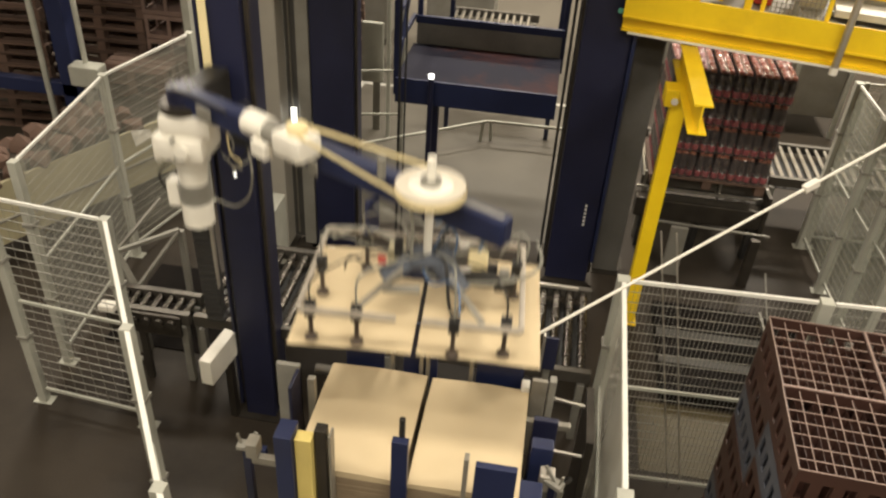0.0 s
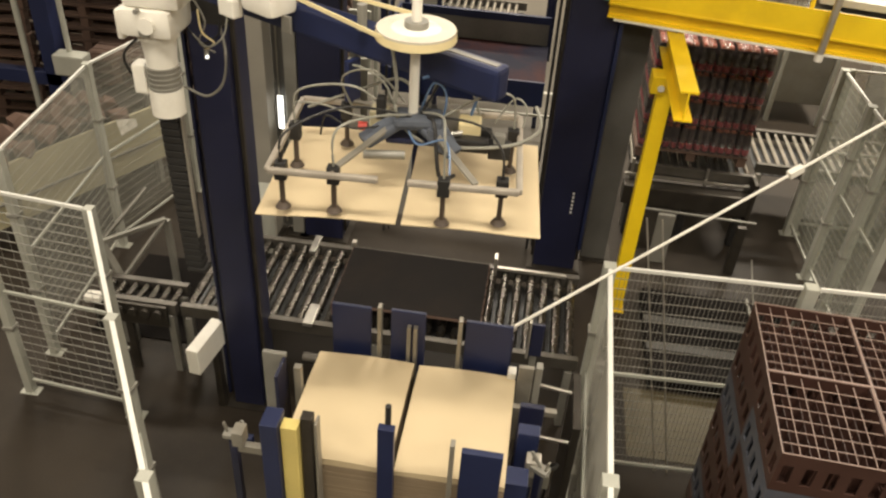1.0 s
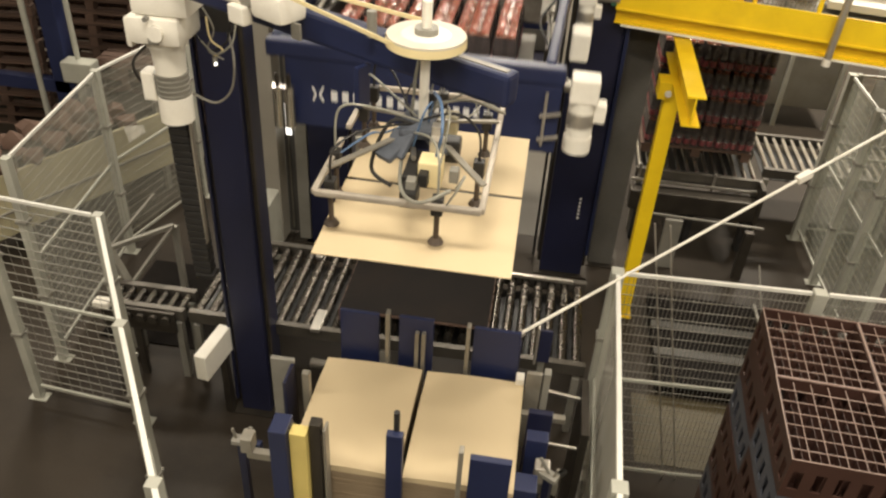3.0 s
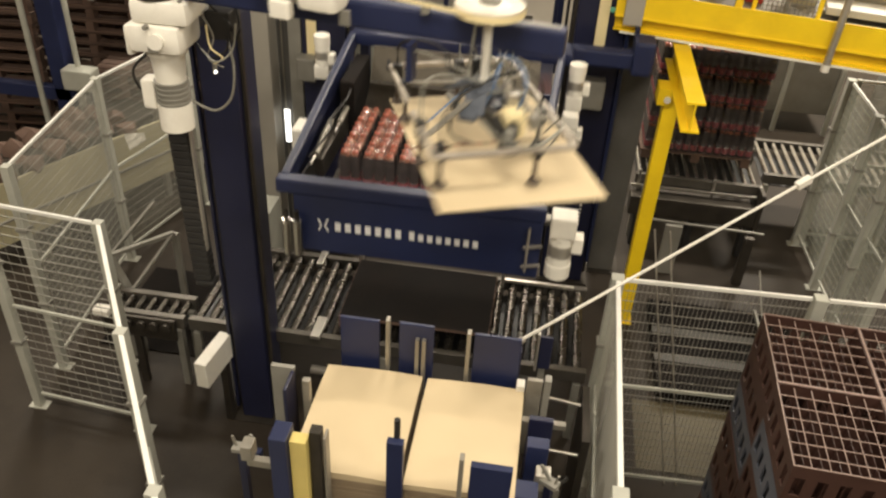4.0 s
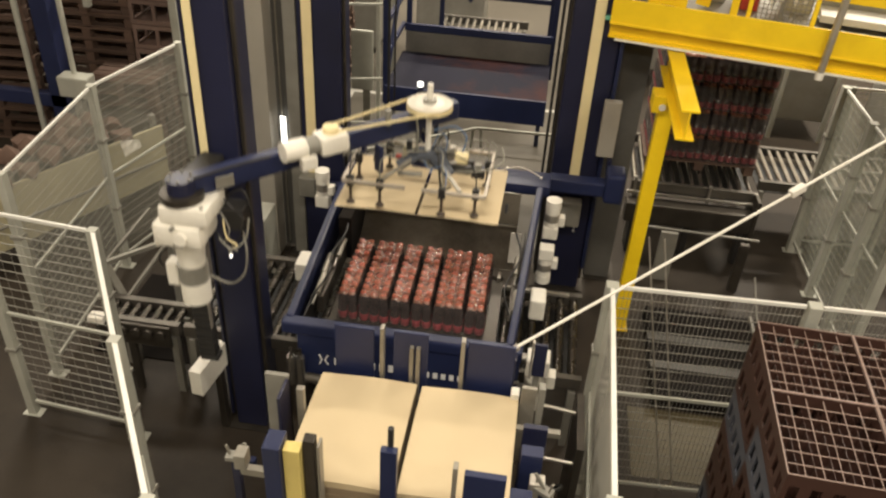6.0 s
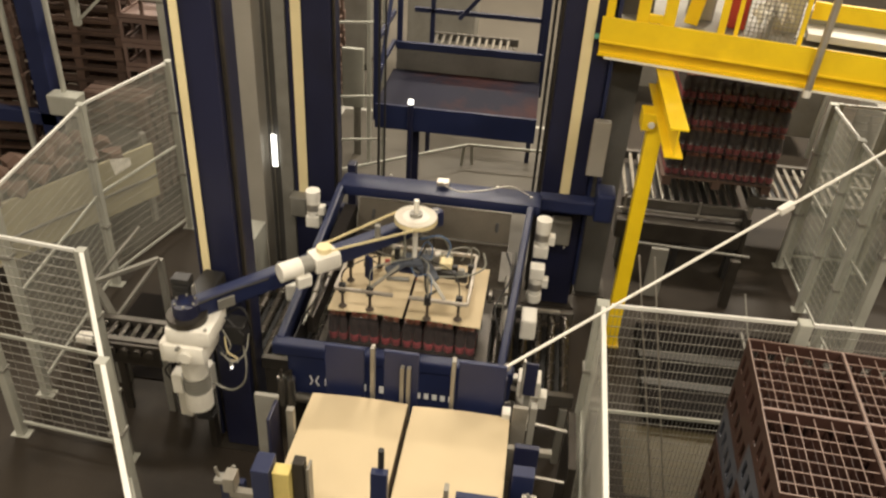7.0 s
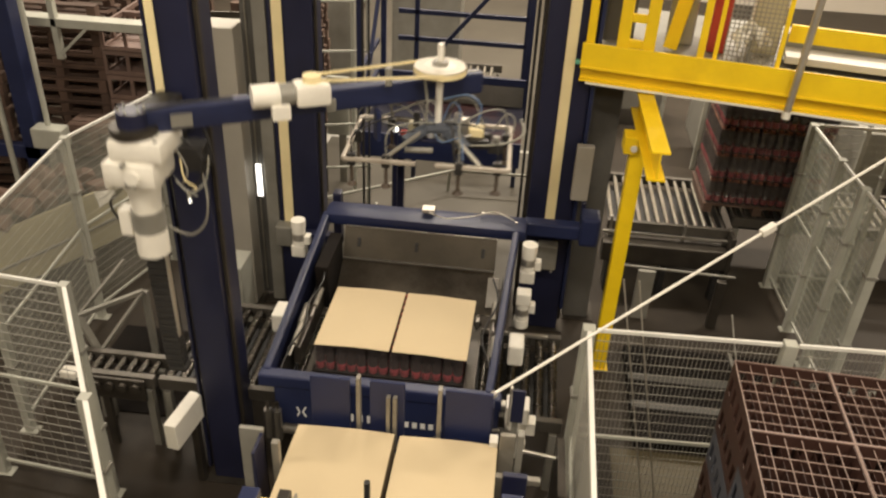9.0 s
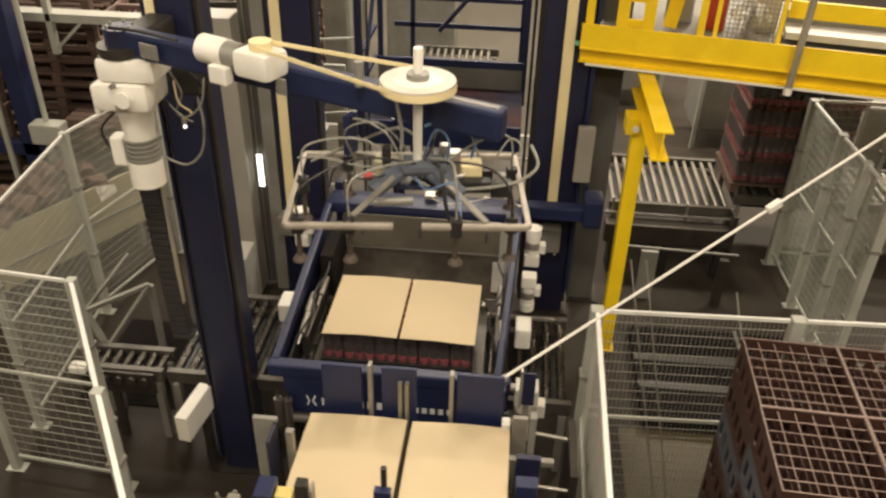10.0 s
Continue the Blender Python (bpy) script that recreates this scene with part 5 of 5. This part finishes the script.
# Far machine behind the press: blue lifting platform in a frame
DECK = mat("rust_scuffed_deck", (0.014, 0.014, 0.024), 0.72, 0, 0.4, 1.1, 0.1, 60, 0.95, (0.085, 0.026, 0.014), spec=0.12)
SCUFFED = mat("scuffed_grey_sheet", (0.20, 0.19, 0.165), 0.4, 0.3, 0.4, 2, 0.06, 60, 0.8, (0.06, 0.055, 0.05))
FP = thing("lifting_platform", pose(0, 0, 0), "dark blue platform in a blue steel frame", "platform")
part("deck", box(B(), -1.14, 0.60, 4.5, 5.55, 1.63, 1.71, 0.01), DECK, FP, "dark worn deck with rust-red scuffs")
part("front_apron", box(B(), -1.14, 0.60, 4.47, 4.498, 1.44, 1.72, 0.004), BLUE, FP)
part("rear_wall", box(B(), -1.1, 0.58, 5.56, 5.59, 1.63, 1.95, 0.004), SCUFFED, FP, "scuffed grey back wall")
part("rear_rail", box(B(), -1.12, 0.6, 5.55, 5.6, 1.955, 2.04, 0.006), BLUE, FP)
for x, y in ((-1.14, 4.55), (-1.08, 5.62), (0.56, 6.85), (0.6, 5.64), (-0.86, 6.85)):
    part("frame_post", box(B(), x - 0.03, x + 0.03, y - 0.03, y + 0.03, 0 if y > 6 else 1.5, 4.4, 0.005), BLUE, FP)
for z in (2.0, 2.35, 3.1):
    part("frame_rail", box(B(), -1.1, 0.56, 6.82, 6.87, z, z + 0.06, 0.005), BLUE, FP)
    part("frame_rail", box(B(), -1.16, -1.12, 4.6, 5.6, z, z + 0.05, 0.005), BLUE, FP)
part("diagonal_brace", bar(B(), (-0.5, 6.7, 2.0), (0.5, 6.7, 3.2), 0.05, 0.05), BLUE, FP)
part("diagonal_brace", bar(B(), (-1.14, 4.6, 1.75), (-1.12, 5.6, 3.0), 0.04, 0.04), BLUE, FP)
part("support_post", box(B(), -0.79, -0.71, 4.9, 4.98, 0, 1.63, 0.006), NAVY, FP)
kn = thing("marker_post", pose(-0.74, 4.42, 0), "dark post with a white ball knob", "post")
part("post", rod(B(), (0, 0, 0), (0, 0, 1.78), 0.03, 12), NAVY, kn, smooth=True)
part("knob", rod(B(), (0, 0, 1.78), (0, 0, 1.82), 0.03, 14), GLOWMAT, kn, "white lit knob", smooth=True)
tp = thing("steel_post", pose(-1.60, 6.36, 0), "slim pale steel post behind the press", "post")
part("post", rod(B(), (0, 0, 0), (0, 0, 3.4), 0.03, 12), FENCE, tp, smooth=True)
gp = thing("wall_panel", pose(-2.0, 6.5, 0), "pale grey hanging sheet panel", "panel")
part("panel", box(B(), 0, 0.30, 0, 0.05, 0.72, 1.55, 0.024), FENCE, gp)
part("stand", box(B(), 0.15, 0.25, 0.031, 0.06, 0, 1.0), DULL, gp)
cw = thing("crossbar_set", pose(-2.0, 5.7, 0), "thin pale cross rails behind the columns", "rail")
for z in (0.55, 1.15, 2.1, 2.7):
    part("rail", bar(B(), (-0.4, 0, z), (0.7, 0.3, z), 0.025, 0.025), FENCE, cw)
for sx in (-0.36, 0.66):
    part("post", bar(B(), (sx, 0.0 if sx < 0 else 0.3, 0), (sx, 0.0 if sx < 0 else 0.3, 2.8), 0.04, 0.04), FENCE, cw)
for k, cx in enumerate((-0.98, 0.64)):
    cb = thing("lift_cable", pose(cx, 3.9, 0), "dark vertical lift cable between the columns", "cable")
    part("cable", rod(B(), (0, 0, 0), (0, 0, 8.0), 0.014, 8), BLACK, cb)
    part("cable", rod(B(), (0.05, 0.05, 0), (0.05, 0.05, 8.0), 0.010, 8), BLACK, cb)
roller_conveyor("far steel roller conveyor beyond the platform", -1.0, 0.25, 7.65, 8.15, 1.3, 0.105, 0.03, rollers=CHROME)

# Far pallets of empty crates and dark bottle loads
def pallet_pile(x, y, n, rot, w=1.2, d=1.0):
    p = thing("pallet_pile", pose(x, y, 0, 0, 0, rot), "tall pile of reddish brown wooden pallets", "pallet pile", "pallet piles")
    board = mesh_of("deck_board", box(B(), 0, w, 0, 0.12, 0, 0.022, 0.003), WOOD)
    block = mesh_of("block", box(B(), 0, 0.1, 0, 0.12, 0, 0.1, 0.003), WOOD)
    for i in range(n):
        ox, oy = random.uniform(-0.02, 0.02), random.uniform(-0.02, 0.02)
        z = i * 0.15
        for j in range(4):
            piece("deck_board", board, p, pose(ox, oy + j * (d - 0.12) / 3, z + 0.125))
        for k in range(3):
            for j in (0, 1, 2):
                piece("block", block, p, pose(ox + k * (w - 0.1) / 2, oy + j * (d - 0.12) / 2, z + 0.022))
        for j in (0, 2):
            piece("deck_board", board, p, pose(ox, oy + j * (d - 0.12) / 2, z))
    return p


pallet_pile(-4.66, 4.64, 9, 2, 0.8, 0.55)
pallet_pile(-5.6, 5.4, 17, 3, 1.15)
pallet_pile(-7.0, 5.3, 15, 6)
OLDCRATE = mat("faded_brown_crate_plastic", (0.16, 0.105, 0.085), 0.6, 0, 0.25, 4, 0.08, 90, 0.3, (0.05, 0.03, 0.025), rnd=0.15)


def open_crate(w, h):
    """Open-sided crate: rims, corner and middle posts, floor."""
    bm = B()
    for a in (0, w - 0.03):
        for z in (0, h - 0.05):
            box(bm, 0, w, a, a + 0.03, z, z + 0.05)
            box(bm, a, a + 0.03, 0.03, w - 0.03, z, z + 0.05)
        for c in (0.0, w / 2 - 0.02, w - 0.04):
            box(bm, c, c + 0.04, a, a + 0.03, 0.05, h - 0.05)
        box(bm, a, a + 0.03, w / 2 - 0.02, w / 2 + 0.02, 0.05, h - 0.05)
    box(bm, 0.03, w - 0.03, 0.03, w - 0.03, 0, 0.02)
    return bm


tower = mesh_of("crate", open_crate(0.594, 0.29), OLDCRATE)
for lv in range(8):
    for ty in (5.3, 5.9):
        c = new("crate", tower)
        c.matrix_basis = pose(-4.36 + random.uniform(-0.006, 0.006), ty, 0.3 * lv, 0, 0, random.uniform(-1, 1))
        tagged(c, "faded brown open-sided plastic crate in a tall stack", "crate", "far crate tower")
pallet_pile(-3.6, 7.6, 14, 4)
pallet_pile(-5.3, 7.4, 17, 5)

# Cream conveyor guard with cut-outs behind the far fence
cg = thing("conveyor_guard", pose(-4.75, 2.3, 0, 0, 0, 62), "cream sheet-metal conveyor guard with drink packs behind", "guard")
part("guard_panel", box(B(), -1.2, 2.3, 0, 0.03, 0.35, 1.02, 0.01), TARP, cg)
part("top_rail", box(B(), -1.2, 2.3, -0.02, 0.05, 0.60, 0.63, 0.01), DULL, cg)
for sx in (-1.1, 0.5, 2.2):
    part("leg", box(B(), sx, sx + 0.06, 0.04, 0.1, 0, 1.15), DULL, cg)
part("bed", box(B(), -1.2, 2.3, 0.12, 0.7, 0.8, 1.06, 0.01), DARKSTEEL, cg)
gm = B()
for k in range(44):
    bmesh.ops.create_icosphere(gm, subdivisions=1, radius=0.115, matrix=pose(-0.9 + (k // 4) * 0.27 + random.uniform(-0.05, 0.05), 0.06 + (k % 4) * 0.17 + random.uniform(-0.02, 0.02), 1.06 + random.uniform(-0.06, 0.07)))
for v in gm.verts:
    v.co += Vector((noise.noise(v.co * 7), noise.noise(v.co * 7 + Vector((3, 1, 2))), noise.noise(v.co * 9))) * 0.05
wr = tagged(new("wrapped_packs", mesh_of("wrapped_packs", gm, WOOD, True)), "brown and red film-wrapped packs on the conveyor", "packs", "", "stuff")
wr.matrix_basis = pose(-4.75, 2.3, 0, 0, 0, 62)

# Blue machine frame and grey ducts far off on the same side
bf = thing("blue_machine_frame", pose(0, 0, 0), "dark blue machine frame with pale guide tubes", "machine frame")
part("post", bar(B(), (-4.98, 4.6, 0), (-4.98, 4.6, 4.5), 0.2, 0.2, 0.01), BLUE, bf)
part("guide_tube", rod(B(), (-5.25, 4.5, 0), (-5.25, 4.5, 4.5), 0.035, 12), FENCE, bf, smooth=True)
part("guide_tube", rod(B(), (-4.72, 4.5, 1.3), (-4.72, 4.5, 4.5), 0.03, 12), FENCE, bf, smooth=True)
part("cross_beam", box(B(), -6.4, -4.6, 4.5, 4.62, 1.0, 1.16, 0.01), BLUE, bf)
part("foot_box", box(B(), -4.86, -4.5, 4.35, 4.55, 1.22, 1.46, 0.02), FENCE, bf)
part("stand", box(B(), -4.74, -4.64, 4.4, 4.5, 0, 1.22), DULL, bf)
du = thing("cable_duct", pose(0, 0, 0), "pale grey overhead cable duct with a bracket", "duct")
part("duct", box(B(), -6.5, -3.66, 5.0, 5.2, 2.42, 2.52, 0.008), FENCE, du)
part("hanger", box(B(), -4.75, -4.68, 5.0, 5.08, 2.05, 2.9, 0.006), FENCE, du)
part("gusset", bar(B(), (-4.68, 5.02, 2.12), (-4.35, 5.02, 2.42), 0.03, 0.03), FENCE, du)
part("upright", box(B(), -3.75, -3.66, 5.05, 5.15, 0, 2.42, 0.006), FENCE, du)
# Steel stand with diagonal stays between the fence and the conveyor
sd = thing("stay_frame", pose(0, 0, 0), "grey welded stay frame beside the conveyor", "frame")
part("stay", bar(B(), (-3.05, 1.75, 1.0), (-2.62, 2.12, 1.06), 0.04, 0.04, 0.006), DULL, sd)
part("stay", bar(B(), (-2.62, 2.12, 1.06), (-2.86, 1.62, 0.7), 0.03, 0.03, 0.006), DULL, sd)
part("stay", bar(B(), (-3.05, 1.75, 1.0), (-2.84, 1.66, 0.62), 0.06, 0.04, 0.006), DULL, sd)
part("stay", bar(B(), (-3.05, 1.8, 1.0), (-2.85, 2.3, 1.25), 0.03, 0.03, 0.006), DULL, sd)
part("leg", bar(B(), (-2.84, 1.64, 0), (-2.84, 1.64, 0.66), 0.05, 0.05), DULL, sd)
part("leg", bar(B(), (-2.62, 2.14, 0), (-2.62, 2.14, 1.04), 0.05, 0.05), DULL, sd)
lw = thing("conveyor_end_gear", pose(0, 0, 0), "rusty chain gear and white cap at the conveyor end", "gear")
part("plate", box(B(), -2.95, -2.3, 1.28, 1.31, 0.55, 0.76, 0.006), DARKSTEEL, lw)
part("cap", box(B(), -2.98, -2.84, 1.22, 1.32, 0.765, 0.83, 0.015), WHITE, lw)
for k in range(4):
    part("sprocket", rod(B(), (-2.7 + 0.11 * k, 1.24, 0.70), (-2.7 + 0.11 * k, 1.275, 0.70), 0.04, 12), DARKSTEEL, lw, smooth=True)
part("stand", box(B(), -2.7, -2.64, 1.3, 1.34, 0, 0.55), DARKSTEEL, lw)
gx = thing("grey_floor_box", pose(-2.12, 2.72, 0), "grey sheet-steel box beside the conveyor", "box")
part("body", box(B(), 0, 0.18, 0, 0.34, 0, 0.98, 0.015), FENCE, gx)
# Dark drive bed in front of the main conveyor and its cross stops
db = thing("cross_stop", pose(0, 0, 0), "grey cross stop bars on the roller conveyor", "stop")
part("bar", box(B(), -1.14, -1.06, 1.3, 1.56, 0.765, 0.80, 0.006), STEEL, db)
part("bar", box(B(), -1.36, -1.30, 2.28, 2.54, 0.765, 0.80, 0.006), STEEL, db)
part("bar", box(B(), -0.98, -0.94, 2.38, 2.44, 0.765, 0.88, 0.006), ALU, db)
part("bar", box(B(), 0.34, 0.37, 2.32, 2.42, 0.765, 0.95, 0.006), ALU, db)
part("bar", box(B(), 0.36, 1.0, 2.40, 2.43, 0.765, 0.80, 0.006), ALU, db)
# dim far shelving rows close the view
for k, (x, y) in enumerate(((3.2, 8.0), (5.2, 7.2), (7.0, 8.2), (1.4, 9.4))):
    mcn = thing("far_machine", pose(x, y, 0), "dim grey conveyor machine with pale rails", "machine")
    part("body", box(B(), 0, 1.5, 0, 0.9, 0.3, 1.1, 0.02), DULL, mcn)
    part("rail", box(B(), -0.1, 1.6, -0.06, -0.02, 1.15, 1.2, 0.004), FENCE, mcn)
    part("rail", box(B(), -0.1, 1.6, -0.06, -0.02, 1.5, 1.54, 0.004), FENCE, mcn)
    for sx in (0, 0.72, 1.45):
        part("leg", box(B(), sx, sx + 0.06, -0.06, 0.0, 0, 1.6, 0.004), FENCE, mcn)

# Paler floor of the aisle behind the press
AISLE = mat("pale_aisle_floor", (0.085, 0.076, 0.060), 0.5, 0, 0.3, 0.8, 0.15, 60, 0.6, (0.06, 0.052, 0.042), spec=0.35)
solid("floor_aisle", box(B(), -3.2, 1.2, 4.25, 17.9, 0.0, 0.003), AISLE, "paler grey-brown floor of the rear aisle", "floor", "structure")
# Floor lines and low racks on the aisle behind the press
ln = B()
box(ln, -2.6, 1.4, 8.0, 8.08, 0.004, 0.007)
box(ln, -2.4, -2.32, 4.3, 8.0, 0.004, 0.007)
solid("floor_marking", ln, PALEDECK, "worn pale floor marking lines", "floor paint", "structure")
for k, (x, y, h) in enumerate(((-3.1, 5.4, 2.6), (-2.75, 5.9, 2.2))):
    rk = thing("slatted_panel", pose(x, y, 0, 0, 0, 12), "grey slatted machine guard panel", "guard panel")
    part("frame", box(B(), -0.02, 0.86, 0.03, 0.06, 0.05, h, 0.006), DARKSTEEL, rk)
    sl = mesh_of("slat", box(B(), 0, 0.84, 0, 0.025, 0, 0.055, 0.004), DULL)
    for i in range(int(h / 0.11)):
        piece("slat", sl, rk, pose(0, 0, 0.06 + i * 0.11, -14, 0, 0))
    part("foot", box(B(), 0.0, 0.84, -0.02, 0.1, 0, 0.05), DARKSTEEL, rk)
# Added grey boxes fill the far background
for k, (x, y) in enumerate(((-1.6, 9.3), (0.9, 9.8), (-3.4, 9.6))):
    pb = thing("pale_machine_cover", pose(x, y, 0), "added grey filler box far down the hall", "machine")
    part("cover", box(B(), 0, 1.1, 0, 0.8, 0.1, 2.3, 0.04), DULL, pb)
    part("plinth", box(B(), 0.05, 1.05, 0.05, 0.75, 0, 0.1), DARKSTEEL, pb)

# Cable ladder beside the tall grey cabinet
cl = thing("cable_ladder", pose(-2.50, 3.56, 0), "pale grey vertical cable ladder beside the cabinet", "ladder")
for sx in (0.0, 0.085):
    part("rail", box(B(), sx, sx + 0.012, 0, 0.03, 0, 3.0, 0.002), DULL, cl)
rung = mesh_of("rung", box(B(), 0.012, 0.085, 0.005, 0.025, 0, 0.022, 0.002), FENCE)
for k in range(46):
    piece("rung", rung, cl, pose(0, 0, 0.2 + 0.06 * k))


# Motion
LIFT = [(0, 2.38), (0.25, 2.82), (0.5, 3.04), (0.75, 3.07), (4.6, 3.07), (4.8, 3.05), (5.0, 2.94), (5.2, 2.74), (5.5, 2.36), (5.7, 2.15), (6.0, 1.84), (6.4, 1.44), (6.8, 1.12), (7.0, 1.04),
        (7.25, 0.985), (7.75, 0.985), (8.0, 1.30), (8.25, 1.65), (8.5, 2.01), (8.75, 2.33), (9.0, 2.63), (9.25, 2.9), (9.5, 3.05), (9.75, 3.06), (10.0, 3.06)]
TURN = [(0, -29.4), (0.6, -30.4), (3.4, -30.0), (3.6, -27.5), (3.8, -22), (3.9, -18), (4.0, -11.5), (4.1, -1.5), (4.2, 13), (4.3, 23), (4.4, 29), (4.5, 34.5), (4.6, 37), (4.8, 40.6), (5.0, 42.7), (5.3, 43), (8.5, 43), (8.75, 38.5),
        (9.0, 27.5), (9.2, 14), (9.5, -10.5), (9.8, -20), (10.0, -24.5)]
SPIN = [(0, 3.5), (1.8, 3.5), (2.0, -4), (2.2, -28), (2.4, -52), (2.6, -78), (2.7, -86), (2.9, -90), (3.5, -90), (3.8, -83), (4.0, -68), (4.1, -57), (4.2, -43), (4.3, -31), (4.4, -22), (4.5, -12), (4.6, -7), (4.8, -3), (5.0, -0.8), (8.6, -0.8), (9.2, 2), (9.6, 6), (10, 6.5)]
DROP = [(0, 3.55), (1.5, 3.55), (1.9, 3.3), (2.3, 2.86), (2.5, 2.66), (2.7, 2.47), (3.8, 1.39), (4.0, 1.23), (4.5, 0.75), (4.8, 0.45), (5.0, 0.27), (5.2, 0.14), (5.5, 0.055), (6.0, 0.025), (7.0, 0.005), (7.5, 0), (10, 0)]
LOADX = [(0, 1.72), (5.5, 1.72), (5.8, 1.75), (7.0, 2.12), (8.0, 2.45), (9.0, 2.76), (10.0, 3.05)]
LOADY = [(0, 4.45), (0.5, 4.62), (1.0, 4.8), (1.5, 4.92), (2.0, 5.0), (2.5, 5.02), (10, 5.02)]
TIMES = [round(0.1 * i, 2) for i in range(101)]


def value(keys, t):
    """Piecewise smooth value with no overshoot on level stretches."""
    for (t0, a), (t1, b) in zip(keys, keys[1:]):
        if t0 <= t <= t1:
            return a + (b - a) * (t - t0) / (t1 - t0)
    return keys[-1][1]


def spindle(t):
    a = radians(value(TURN, t))
    return REACH * math.cos(a), REACH * math.sin(a)


def motions():
    walk(ARM, [(t, pose(PX, PY, value(LIFT, t))) for t in TIMES])
    walk(SWING, [(t, pose(0, 0, 0, 0, 0, value(TURN, t))) for t in TIMES])
    walk(GRIP, [(t, pose(*spindle(t), 0.95, 0, 0, value(SPIN, t))) for t in TIMES])
    walk(CHAIN, [(t, pose(-1.67, 0.66, 2.2 - (3.07 - value(LIFT, t)) / 2)) for t in TIMES])
    for s in SHEETS:
        rows = []
        for t in TIMES:
            u = min(t, 7.6)
            x, y = spindle(u)
            rows.append((t, pose(PX + x, PY + y, value(LIFT, u) + 0.238, 0, 0, value(SPIN, u)) @ pose(-0.014, 0.06, 0)))
        walk(s, rows)
    walk(PRESS, [(t, pose(0, 0, value(DROP, t))) for t in TIMES])
    walk(LAYER, [(t, pose(-0.925, 1.515, 0.885 + value(DROP, t))) for t in TIMES])
    walk(LOAD, [(t, pose(value(LOADX, t), value(LOADY, t), 0.84)) for t in TIMES])


motions()
